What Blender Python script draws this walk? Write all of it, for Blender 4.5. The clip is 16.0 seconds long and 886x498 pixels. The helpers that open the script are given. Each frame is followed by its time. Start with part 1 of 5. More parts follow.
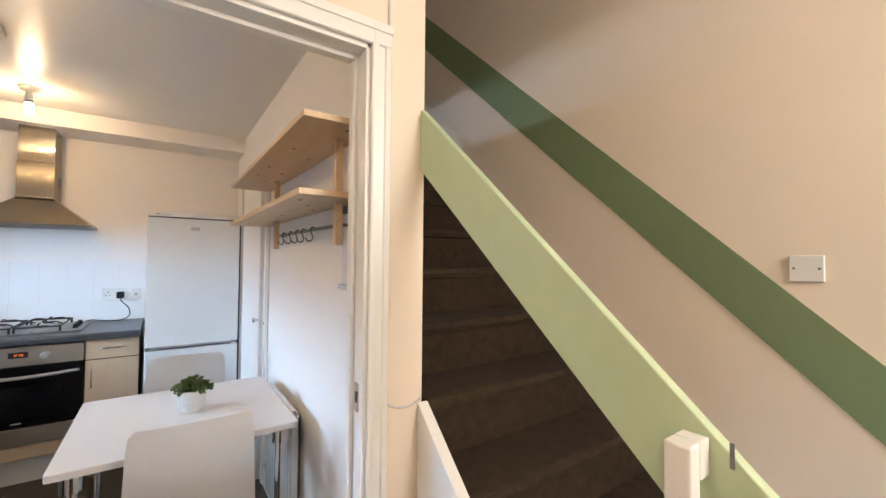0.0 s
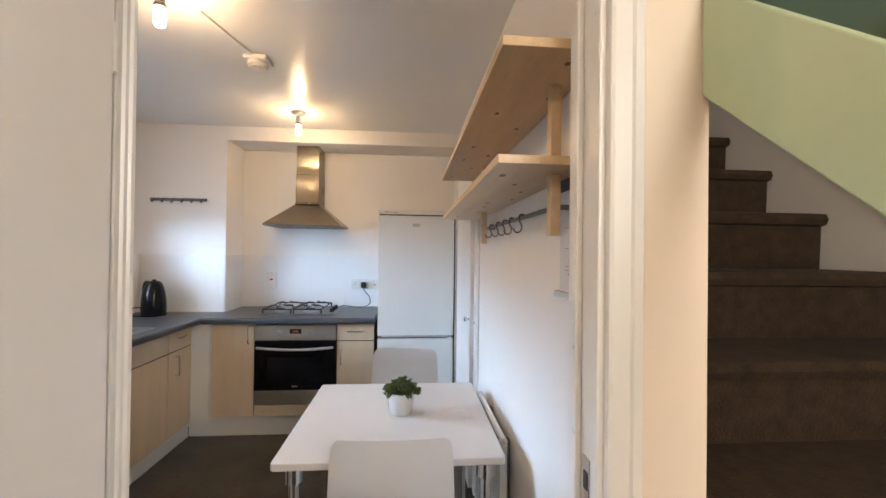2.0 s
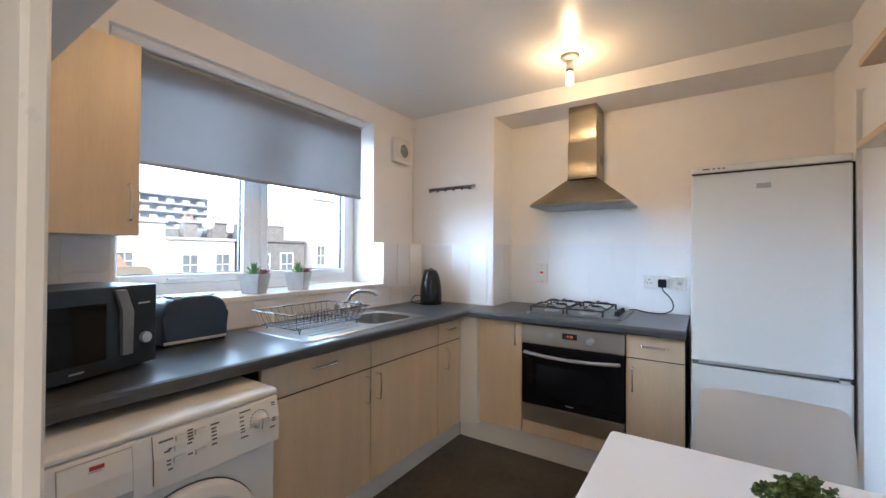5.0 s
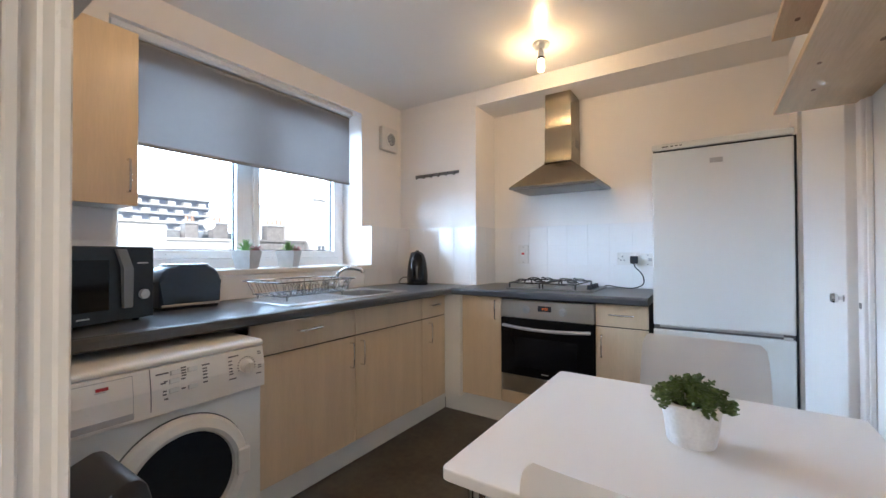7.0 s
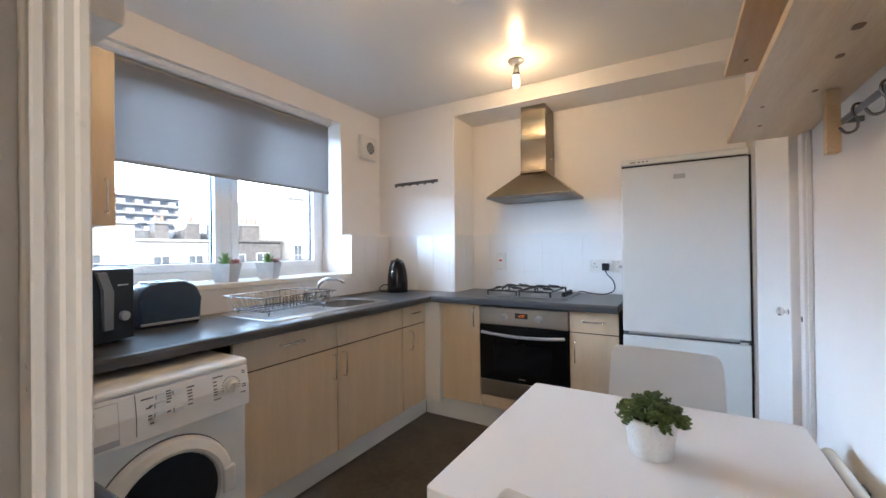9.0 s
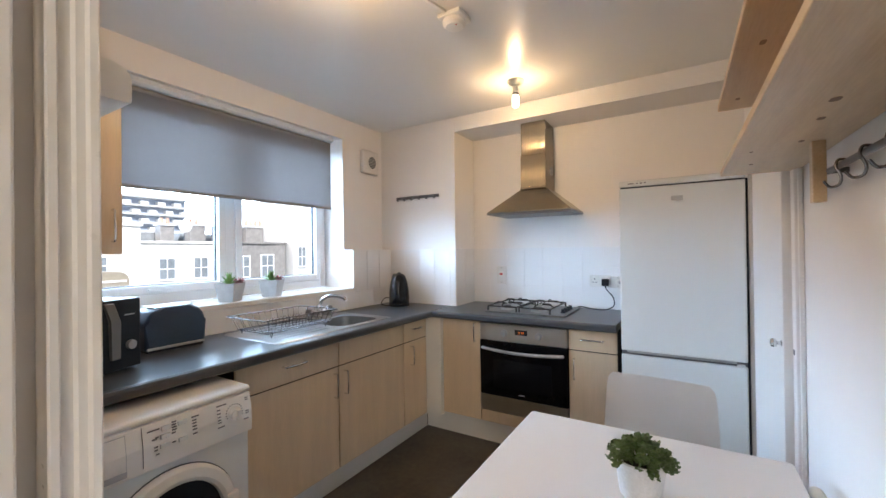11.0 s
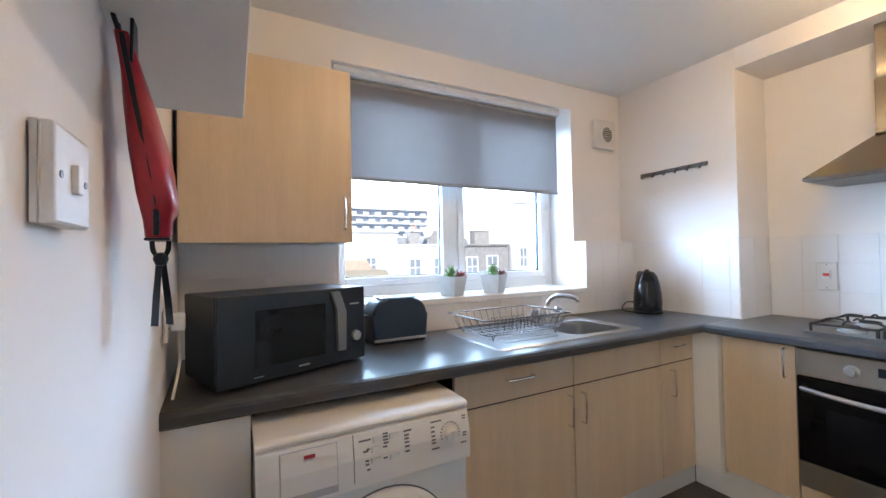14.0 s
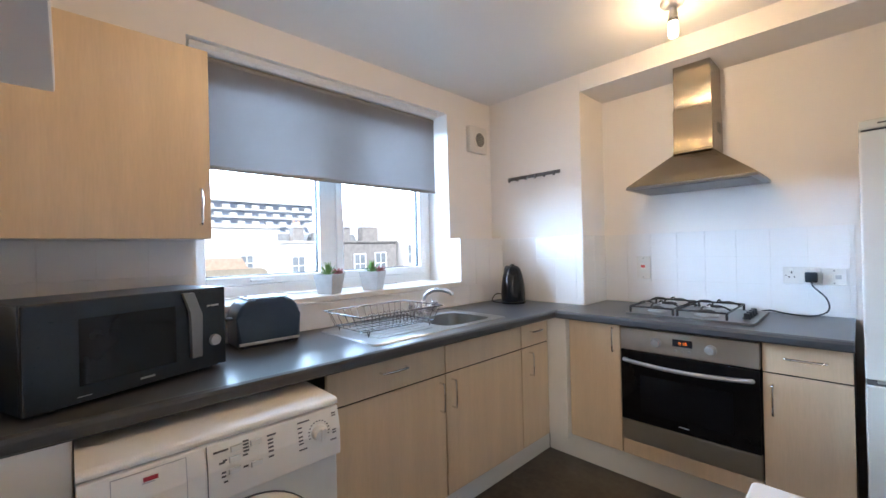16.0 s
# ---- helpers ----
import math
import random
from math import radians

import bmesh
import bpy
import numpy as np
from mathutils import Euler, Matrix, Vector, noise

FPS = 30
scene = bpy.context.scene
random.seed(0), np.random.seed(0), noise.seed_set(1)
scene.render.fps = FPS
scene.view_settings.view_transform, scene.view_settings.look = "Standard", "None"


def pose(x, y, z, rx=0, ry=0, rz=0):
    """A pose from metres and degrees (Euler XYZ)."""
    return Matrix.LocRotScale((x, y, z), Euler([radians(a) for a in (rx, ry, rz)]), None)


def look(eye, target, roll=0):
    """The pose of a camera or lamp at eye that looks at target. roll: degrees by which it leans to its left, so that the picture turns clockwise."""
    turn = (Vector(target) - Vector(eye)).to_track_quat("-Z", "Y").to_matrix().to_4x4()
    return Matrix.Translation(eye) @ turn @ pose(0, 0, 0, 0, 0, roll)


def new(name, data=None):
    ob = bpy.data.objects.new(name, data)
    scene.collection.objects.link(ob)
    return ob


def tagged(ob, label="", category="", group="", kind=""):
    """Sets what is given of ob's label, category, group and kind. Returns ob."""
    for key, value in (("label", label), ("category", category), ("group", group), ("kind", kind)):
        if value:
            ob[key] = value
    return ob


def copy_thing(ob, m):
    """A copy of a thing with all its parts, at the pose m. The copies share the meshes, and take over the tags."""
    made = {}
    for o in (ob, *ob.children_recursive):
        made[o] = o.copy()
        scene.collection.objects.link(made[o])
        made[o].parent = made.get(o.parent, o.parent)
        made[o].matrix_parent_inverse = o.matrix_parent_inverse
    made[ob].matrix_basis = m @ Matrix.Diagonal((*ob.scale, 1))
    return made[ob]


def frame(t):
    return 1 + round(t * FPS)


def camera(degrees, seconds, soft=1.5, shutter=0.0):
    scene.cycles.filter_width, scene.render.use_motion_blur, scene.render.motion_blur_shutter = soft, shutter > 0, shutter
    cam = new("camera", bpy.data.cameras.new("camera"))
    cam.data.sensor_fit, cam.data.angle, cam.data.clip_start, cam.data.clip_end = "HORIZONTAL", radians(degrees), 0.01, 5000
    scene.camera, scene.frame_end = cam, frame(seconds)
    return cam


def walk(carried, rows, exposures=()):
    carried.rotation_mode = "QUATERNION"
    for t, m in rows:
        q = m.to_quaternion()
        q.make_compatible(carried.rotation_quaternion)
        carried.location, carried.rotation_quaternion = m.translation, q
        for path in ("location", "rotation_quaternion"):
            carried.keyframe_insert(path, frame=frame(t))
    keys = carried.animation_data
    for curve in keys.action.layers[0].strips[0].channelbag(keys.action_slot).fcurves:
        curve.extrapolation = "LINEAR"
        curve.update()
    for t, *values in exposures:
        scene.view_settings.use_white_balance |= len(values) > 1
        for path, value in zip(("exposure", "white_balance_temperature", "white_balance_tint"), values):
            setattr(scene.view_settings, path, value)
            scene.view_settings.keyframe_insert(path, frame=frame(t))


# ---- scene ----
cam = camera(96.4, 16.0)
PATH = [
    (0, (0.086, 0.174, 1.405), (1.237, 1.809, 1.458), 0.5),
    (0.5, (0.105, 0.166, 1.403), (0.996, 1.956, 1.436), 0.5),
    (1, (0.166, 0.263, 1.344), (0.845, 2.143, 1.392), 0.9),
    (1.5, (0.213, 0.427, 1.329), (0.675, 2.373, 1.354), 1.1),
    (2, (0.230, 0.567, 1.408), (0.393, 2.561, 1.425), 0.7),
    (2.5, (0.255, 0.724, 1.425), (0.087, 2.717, 1.444), 0.9),
    (3, (0.253, 0.867, 1.408), (-0.196, 2.816, 1.420), 0.8),
    (3.5, (0.154, 1.056, 1.407), (-0.528, 2.936, 1.421), 0.9),
    (4, (0.062, 1.167, 1.377), (-0.803, 2.970, 1.393), 0.6),
    (4.5, (0.026, 1.242, 1.328), (-0.999, 2.960, 1.352), 0.4),
    (4.7, (0.030, 1.260, 1.314), (-1.057, 2.939, 1.335), 0.6),
    (6.8, (0.228, 1.209, 1.157), (-0.910, 2.854, 1.180), -0.1),
    (7, (0.231, 1.206, 1.153), (-0.880, 2.869, 1.176), -0.2),
    (7.5, (0.230, 1.196, 1.184), (-0.832, 2.890, 1.200), -0.3),
    (8, (0.227, 1.169, 1.239), (-0.811, 2.879, 1.256), -0.4),
    (8.5, (0.233, 1.140, 1.254), (-0.795, 2.855, 1.266), -0.6),
    (9, (0.260, 1.153, 1.233), (-0.761, 2.873, 1.243), -0.7),
    (9.2, (0.267, 1.149, 1.227), (-0.748, 2.872, 1.245), -0.7),
    (11.3, (0.296, 1.139, 1.398), (-0.743, 2.848, 1.403), -0.8),
    (11.5, (0.193, 1.181, 1.424), (-0.839, 2.895, 1.419), -0.9),
    (12, (0.019, 1.315, 1.424), (-1.095, 2.975, 1.421), -0.9),
    (12.5, (-0.107, 1.378, 1.401), (-1.417, 2.889, 1.414), -1.0),
    (13, (-0.124, 1.393, 1.342), (-1.666, 2.666, 1.371), -1.0),
    (13.5, (-0.102, 1.384, 1.300), (-1.804, 2.433, 1.337), -1.2),
    (14, (-0.081, 1.425, 1.288), (-1.851, 2.356, 1.323), -1.1),
    (14.5, (-0.050, 1.454, 1.278), (-1.820, 2.384, 1.311), -1.1),
    (15, (-0.047, 1.469, 1.268), (-1.763, 2.497, 1.298), -1.3),
    (15.5, (-0.043, 1.469, 1.267), (-1.642, 2.670, 1.283), -1.4),
    (16, (-0.021, 1.455, 1.286), (-1.468, 2.836, 1.293), -1.4),
]
walk(cam, [(t, look(eye, target, roll)) for t, eye, target, roll in PATH],
     [(0.0, 0.88, 6050, 10), (1.0, 0.90, 6050, 10), (1.5, 0.84, 6150, 10), (2.5, 0.68, 6000, 10), (4.0, 0.67, 5950, 10), (9.0, 0.66, 5950, 10), (12.0, 0.69, 6100, 10), (13.0, 0.91, 5950, 10), (14.5, 0.87, 5800, 10), (15.3, 0.91, 5750, 10), (16.0, 0.87, 5800, 10)])

# ---- light ----
world = bpy.data.worlds.new("world")
scene.world = world
world.use_nodes = True
wn = world.node_tree
sky = wn.nodes.new("ShaderNodeTexSky")
sky.sky_type = 'NISHITA'
sky.sun_disc = False
sky.sun_elevation = radians(38)
sky.sun_rotation = radians(200)
sky.air_density, sky.dust_density, sky.ozone_density = 1.0, 4.0, 1.0
wn.links.new(sky.outputs[0], wn.nodes["Background"].inputs[0])
wn.nodes["Background"].inputs[1].default_value = 0.15


def lamp(name, kind, m, energy, colour, **more):
    data = bpy.data.lights.new(name, kind)
    data.energy, data.color = energy, colour
    if "size" in more:
        data.shape, data.size, data.size_y = 'RECTANGLE', more["size"], more["size_y"]
    if "radius" in more:
        data.shadow_soft_size = more["radius"]
    if "angle" in more:
        data.angle = more["angle"]
    ob = new(name, data)
    ob.matrix_world = m
    return ob


lamp("sun", 'SUN', look((10, 8, 20), (-12, 12, 0)), 4.6, (1.0, 0.95, 0.88), angle=radians(8))
lamp("window_daylight", 'AREA', look((-3.3, 2.75, 2.62), (-0.9, 2.6, 1.25)), 52, (0.60, 0.80, 1.0), size=3.2, size_y=1.0)
WARM = (1.0, 0.62, 0.29)
lamp("bulb_light_far", 'POINT', pose(-0.59, 3.50, 2.240), 4.6, WARM, radius=0.022)
lamp("bulb_light_near", 'POINT', pose(-0.72, 2.13, 2.240), 6.1, WARM, radius=0.022)
# unseen hall lamp, added to brighten the doorway and stair wall
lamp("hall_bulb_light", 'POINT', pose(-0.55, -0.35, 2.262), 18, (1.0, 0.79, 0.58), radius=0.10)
# added fill lamp for the stairs; no window or fitting stands here
lamp("landing_daylight", 'AREA', look((1.22, -1.2, 2.0), (1.2, 2.0, 1.3)), 25, (1.0, 0.90, 0.76), size=0.8, size_y=1.2)

# ---- materials ----


def material(name, colour, rough=0.5, metal=0.0, vary=0.06, scale=6.0, bump=0.0, bump_scale=60.0, coat=0.0, stretch=(1, 1, 1), second=None, spread=0.5, worn=0.015):
    m = bpy.data.materials.new(name)
    m.use_nodes = True
    n, l = m.node_tree.nodes, m.node_tree.links
    b = n["Principled BSDF"]
    co = n.new("ShaderNodeTexCoord")
    mp = n.new("ShaderNodeMapping")
    mp.inputs["Scale"].default_value = stretch
    l.new(co.outputs["Object"], mp.inputs["Vector"])
    t1, t2 = n.new("ShaderNodeTexNoise"), n.new("ShaderNodeTexNoise")
    t1.inputs["Scale"].default_value, t2.inputs["Scale"].default_value = scale, scale * 9
    t1.inputs["Detail"].default_value = t2.inputs["Detail"].default_value = 5
    l.new(mp.outputs[0], t1.inputs["Vector"]), l.new(mp.outputs[0], t2.inputs["Vector"])
    mix = n.new("ShaderNodeMix")
    mix.inputs[0].default_value = 0.4
    l.new(t1.outputs["Fac"], mix.inputs[2]), l.new(t2.outputs["Fac"], mix.inputs[3])
    ramp = n.new("ShaderNodeValToRGB")
    dark = second or tuple(c * (1 - 2.2 * vary) for c in colour)
    light = colour if second else tuple(min(1, c * (1 + 1.2 * vary)) for c in colour)
    ramp.color_ramp.elements[0].position, ramp.color_ramp.elements[1].position = 0.5 - spread * 0.4, 0.5 + spread * 0.4
    ramp.color_ramp.elements[0].color, ramp.color_ramp.elements[1].color = (*dark, 1), (*light, 1)
    l.new(mix.outputs[0], ramp.inputs[0])
    l.new(ramp.outputs[0], b.inputs["Base Color"])
    rr = n.new("ShaderNodeMapRange")
    rr.inputs["To Min"].default_value, rr.inputs["To Max"].default_value = max(0.02, rough - worn), min(1, rough + worn)
    l.new(t2.outputs["Fac"], rr.inputs[0])
    l.new(rr.outputs[0], b.inputs["Roughness"])
    b.inputs["Metallic"].default_value = metal
    b.inputs["Coat Weight"].default_value = coat
    if bump:
        t3, bp = n.new("ShaderNodeTexNoise"), n.new("ShaderNodeBump")
        t3.inputs["Scale"].default_value, t3.inputs["Detail"].default_value = bump_scale, 4
        bp.inputs["Strength"].default_value, bp.inputs["Distance"].default_value = bump, 0.004
        l.new(mp.outputs[0], t3.inputs["Vector"]), l.new(t3.outputs["Fac"], bp.inputs["Height"]), l.new(bp.outputs[0], b.inputs["Normal"])
    return m


def glow(name, colour, strength):
    m = bpy.data.materials.new(name)
    m.use_nodes = True
    b = m.node_tree.nodes["Principled BSDF"]
    b.inputs["Base Color"].default_value = b.inputs["Emission Color"].default_value = (*colour, 1)
    b.inputs["Emission Strength"].default_value = strength
    return m


def glass(name, colour=(1, 1, 1), rough=0.0):
    m = bpy.data.materials.new(name)
    m.use_nodes = True
    b = m.node_tree.nodes["Principled BSDF"]
    b.inputs["Base Color"].default_value = (*colour, 1)
    b.inputs["Roughness"].default_value = rough
    b.inputs["Transmission Weight"].default_value = 1.0
    b.inputs["IOR"].default_value = 1.01
    return m


WALL = material("painted plaster", (0.805, 0.78, 0.762), 0.85, vary=0.010, scale=1.2, bump=0.07, bump_scale=40)
HALL = material("hall painted plaster", (0.75, 0.645, 0.53), 0.65, vary=0.008, scale=1.0, bump=0.08, bump_scale=35)
CEIL = material("ceiling paint", (0.70, 0.70, 0.69), 0.30, vary=0.008, scale=1.5, bump=0.05, bump_scale=8)
GLOSS = material("white gloss paint", (0.765, 0.745, 0.715), 0.28, vary=0.008, scale=3, bump=0.025, bump_scale=14)
DOORPAINT = material("white door paint", (0.80, 0.78, 0.76), 0.32, vary=0.006, scale=2, bump=0.03, bump_scale=30)
TILE = material("white glazed tile", (0.80, 0.80, 0.81), 0.14, vary=0.004, scale=2)
GROUT = material("grout", (0.79, 0.79, 0.79), 0.8, vary=0.05, scale=20)
VINYL = material("dark vinyl floor", (0.105, 0.090, 0.074), 0.42, vary=0.2, scale=3.2, second=(0.036, 0.031, 0.027), spread=0.36, bump=0.10, bump_scale=120, worn=0.06)
CARPET = material("brown carpet", (0.046, 0.0245, 0.0080), 0.95, vary=0.25, scale=26, second=(0.0085, 0.0042, 0.0014), spread=0.5, bump=1.0, bump_scale=150)
MAPLE = material("pale maple laminate", (0.64, 0.50, 0.345), 0.38, vary=0.05, scale=3.2, stretch=(6, 6, 0.5), bump=0.02, bump_scale=60)
PINE = material("varnished pine", (0.69, 0.52, 0.33), 0.35, vary=0.1, scale=3, stretch=(9, 0.7, 9), second=(0.50, 0.335, 0.18), spread=0.6)
KNOT = material("pine knot", (0.19, 0.085, 0.03), 0.45, vary=0.2, scale=60)
WORKTOP = material("dark grey worktop laminate", (0.057, 0.063, 0.074), 0.31, vary=0.05, scale=14, bump=0.02, bump_scale=220)
STEEL = material("brushed steel", (0.52, 0.50, 0.46), 0.36, metal=1.0, vary=0.02, scale=4, stretch=(1, 1, 30))
HOODSTEEL = material("polished hood steel", (0.30, 0.265, 0.21), 0.22, metal=1.0, vary=0.02, scale=4, stretch=(1, 1, 30))
STEELH = material("brushed sink steel", (0.40, 0.40, 0.405), 0.30, metal=1.0, vary=0.02, scale=6, stretch=(1, 12, 1))
HOBSTEEL = material("dark brushed hob steel", (0.24, 0.24, 0.245), 0.34, metal=1.0, vary=0.02, scale=6, stretch=(12, 1, 1))
CHROME = material("chrome", (0.78, 0.78, 0.79), 0.10, metal=1.0, vary=0.03, scale=8)
DULL = material("dull grey metal", (0.20, 0.20, 0.205), 0.40, metal=0.9, vary=0.06, scale=12)
WHITE = material("white enamel", (0.74, 0.755, 0.74), 0.26, vary=0.004, scale=1.5)
CREAM = material("aged white appliance plastic", (0.76, 0.745, 0.71), 0.36, vary=0.006, scale=4)
PLASTIC = material("white plastic", (0.78, 0.77, 0.74), 0.35, vary=0.02, scale=10)
UPVC = material("white window plastic", (0.80, 0.81, 0.82), 0.3, vary=0.02, scale=6)
LAMINATE = material("white table laminate", (0.70, 0.665, 0.635), 0.34, vary=0.004, scale=0.9, spread=1.2)
CHAIRW = material("white chair shell", (0.79, 0.74, 0.69), 0.38, vary=0.005, scale=3)
# also colours the fridge's gap strips, where the black stands for shade
BLACK = material("black plastic", (0.013, 0.020, 0.031), 0.28, vary=0.1, scale=20)
KETTLEBLACK = material("glossy black plastic", (0.006, 0.007, 0.010), 0.14, vary=0.1, scale=20)
BLACKGLASS = material("black oven glass", (0.006, 0.006, 0.007), 0.06, vary=0.05, scale=2, spread=1.2)
BINBLACK = material("dark grey bin plastic", (0.022, 0.021, 0.024), 0.45, vary=0.1, scale=20)
PORTHOLE = material("smoked porthole glass", (0.013, 0.019, 0.030), 0.12, vary=0.08, scale=4)
IRON = material("black cast iron", (0.014, 0.014, 0.015), 0.5, vary=0.2, scale=40, bump=0.2, bump_scale=200)
TOASTERBLUE = material("navy enamel", (0.024, 0.045, 0.085), 0.32, vary=0.06, scale=10)
NAVY = material("dark blue-grey plastic", (0.013, 0.021, 0.036), 0.34, vary=0.1, scale=10)
DARKSILVER = material("dull grey plastic", (0.17, 0.18, 0.19), 0.35, metal=0.3, vary=0.05, scale=10)
SILVER = material("silver plastic", (0.46, 0.47, 0.48), 0.35, metal=0.5, vary=0.05, scale=10)
GREY = material("grey ink and recess shade", (0.13, 0.13, 0.14), 0.6, vary=0.05, scale=40)
PALEGREY = material("pale grey print and button shade", (0.42, 0.42, 0.44), 0.6, vary=0.05, scale=40)
RED = material("red synthetic cloth", (0.34, 0.018, 0.032), 0.30, vary=0.10, scale=14, bump=0.12, bump_scale=60)
REDPLASTIC = material("red indicator", (0.55, 0.03, 0.03), 0.4, vary=0.05, scale=20)
BLIND = material("grey blind fabric", (0.275, 0.265, 0.265), 0.9, vary=0.02, scale=3, bump=0.2, bump_scale=400)
BLINDPALE = material("pale blind cassette", (0.66, 0.69, 0.73), 0.5, vary=0.03, scale=6)
LEAF = material("green leaf", (0.10, 0.155, 0.045), 0.45, vary=0.3, scale=30)
LEAFPALE = material("pale green leaf", (0.17, 0.32, 0.09), 0.45, vary=0.25, scale=30)
ROSY = material("rosy succulent leaf", (0.38, 0.11, 0.11), 0.5, vary=0.25, scale=30)
POT = material("marbled white pot", (0.70, 0.69, 0.68), 0.35, vary=0.10, scale=14)
POTGREY = material("pale concrete pot", (0.52, 0.53, 0.54), 0.7, vary=0.08, scale=25, bump=0.2, bump_scale=120)
SOIL = material("dark soil", (0.03, 0.022, 0.015), 0.95, vary=0.3, scale=60, bump=0.8, bump_scale=150)
GREENPALE = material("pale green paint", (0.46, 0.55, 0.36), 0.42, vary=0.03, scale=2.5, bump=0.05, bump_scale=30)
GREENDARK = material("olive green paint", (0.17, 0.225, 0.115), 0.5, vary=0.04, scale=2.5, bump=0.05, bump_scale=30)
PAPER = material("white paper", (0.66, 0.66, 0.72), 0.55, vary=0.02, scale=6)
INKBLUE = material("navy print", (0.025, 0.030, 0.09), 0.5, vary=0.05, scale=20)
ACRYL = material("clear acrylic edge", (0.55, 0.56, 0.60), 0.15, vary=0.02, scale=6)
# near-black that puts the shade in cabinet gaps into the colour
GAPSHADE = material("cabinet gap shade", (0.02, 0.018, 0.016), 0.9, vary=0.1, scale=10)
BULB = glow("lit bulb", (1.0, 0.80, 0.50), 14.0)
WIRE = material("dull chrome wire", (0.22, 0.22, 0.23), 0.25, metal=1.0, vary=0.03, scale=12)
DIGITS = glow("amber display digits", (1.0, 0.26, 0.03), 0.6)
PANE = glass("window glass")
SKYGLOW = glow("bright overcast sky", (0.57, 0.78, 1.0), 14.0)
AGED = material("aged white plastic", (0.71, 0.70, 0.68), 0.4, vary=0.02, scale=10)
RENDERWHITE = material("white painted render", (0.80, 0.79, 0.77), 0.8, vary=0.04, scale=0.8)
BRICK = material("weathered brown brick", (0.29, 0.275, 0.265), 0.9, vary=0.10, scale=3, second=(0.19, 0.182, 0.178))
CONCRETE = material("pale concrete", (0.50, 0.50, 0.50), 0.85, vary=0.06, scale=0.6)
DARKBAY = material("dark blue-grey bay", (0.42, 0.47, 0.56), 0.6, vary=0.1, scale=0.5)
SLATE = material("slate roofing", (0.22, 0.23, 0.24), 0.8, vary=0.15, scale=2)
OLIVE = material("painted olive-tan render", (0.30, 0.26, 0.20), 0.85, vary=0.08, scale=1)
TERRACOTTA = material("terracotta pot", (0.48, 0.33, 0.25), 0.8, vary=0.1, scale=6)
FARGLASS = material("far window glass", (0.24, 0.27, 0.30), 0.12, vary=0.2, scale=0.6)
GROUND = material("street ground", (0.20, 0.20, 0.19), 0.9, vary=0.1, scale=0.2)

SINKBOWL = material("satin bowl steel", (0.40, 0.39, 0.375), 0.32, metal=1.0, vary=0.03, scale=8)
for m in (HOODSTEEL,):
    b, tn = m.node_tree.nodes["Principled BSDF"], m.node_tree.nodes.new("ShaderNodeTangent")
    tn.direction_type, tn.axis = 'RADIAL', 'Z'
    b.inputs["Anisotropic"].default_value = 0.98
    m.node_tree.links.new(tn.outputs[0], b.inputs["Tangent"])
for m, v in ((BLACKGLASS, 0.22), (KETTLEBLACK, 0.35), (NAVY, 0.35), (TOASTERBLUE, 0.35), (BLACK, 0.35)):
    m.node_tree.nodes["Principled BSDF"].inputs["Specular IOR Level"].default_value = v

# ---- building blocks ----


def mesh_of(bm, name, mat, smooth=False):
    me = bpy.data.meshes.new(name)
    bmesh.ops.recalc_face_normals(bm, faces=bm.faces)
    if smooth:
        for f in bm.faces:
            f.smooth = True
    bm.to_mesh(me)
    bm.free()
    me.materials.append(mat)
    if smooth:
        me.set_sharp_from_angle(angle=radians(38))
    return me


def part(name, bm, mat, parent=None, label="", smooth=False):
    ob = new(name, mesh_of(bm, name, mat, smooth))
    if parent is not None:
        ob.parent = parent
    if label:
        ob["label"] = label
    return ob


def thing(name, label, category, at=(0, 0, 0), rz=0, group="", kind=""):
    ob = new(name)
    ob.empty_display_size = 0.05
    ob.matrix_world = pose(*at, 0, 0, rz)
    return tagged(ob, label, category, group, kind)


def box(x0, x1, y0, y1, z0, z1, bevel=0.0, bm=None, segments=2):
    own = bm if bm is not None else bmesh.new()
    r = bmesh.ops.create_cube(own, size=1.0, matrix=Matrix.Translation(((x0 + x1) / 2, (y0 + y1) / 2, (z0 + z1) / 2)) @ Matrix.Diagonal((x1 - x0, y1 - y0, z1 - z0, 1)))
    if bevel:
        edges = {e for v in r["verts"] for e in v.link_edges}
        bmesh.ops.bevel(own, geom=list(edges), offset=bevel, segments=segments, profile=0.5, affect='EDGES')
    return own


def rod(p, q, r, r2=None, bm=None, sides=16):
    own = bm if bm is not None else bmesh.new()
    p, q = Vector(p), Vector(q)
    d = q - p
    m = Matrix.Translation((p + q) / 2) @ d.to_track_quat('Z', 'Y').to_matrix().to_4x4()
    bmesh.ops.create_cone(own, cap_ends=True, segments=sides, radius1=r, radius2=r if r2 is None else r2, depth=d.length, matrix=m)
    return own


def tube(points, r, bm=None, sides=8):
    """A round wire through the points, closed at its ends."""
    own = bm if bm is not None else bmesh.new()
    pts = [Vector(p) for p in points]
    rings, normal = [], None
    for i, p in enumerate(pts):
        d = (pts[min(i + 1, len(pts) - 1)] - pts[max(i - 1, 0)]).normalized()
        if normal is None:
            normal = d.orthogonal().normalized()
        normal = (normal - d * normal.dot(d)).normalized()
        side = d.cross(normal)
        rings.append([own.verts.new(p + r * (normal * math.cos(a) + side * math.sin(a))) for a in (2 * math.pi * k / sides for k in range(sides))])
    for a, b in zip(rings, rings[1:]):
        for k in range(sides):
            own.faces.new((a[k], a[(k + 1) % sides], b[(k + 1) % sides], b[k]))
    own.faces.new(rings[0][::-1]), own.faces.new(rings[-1])
    return own


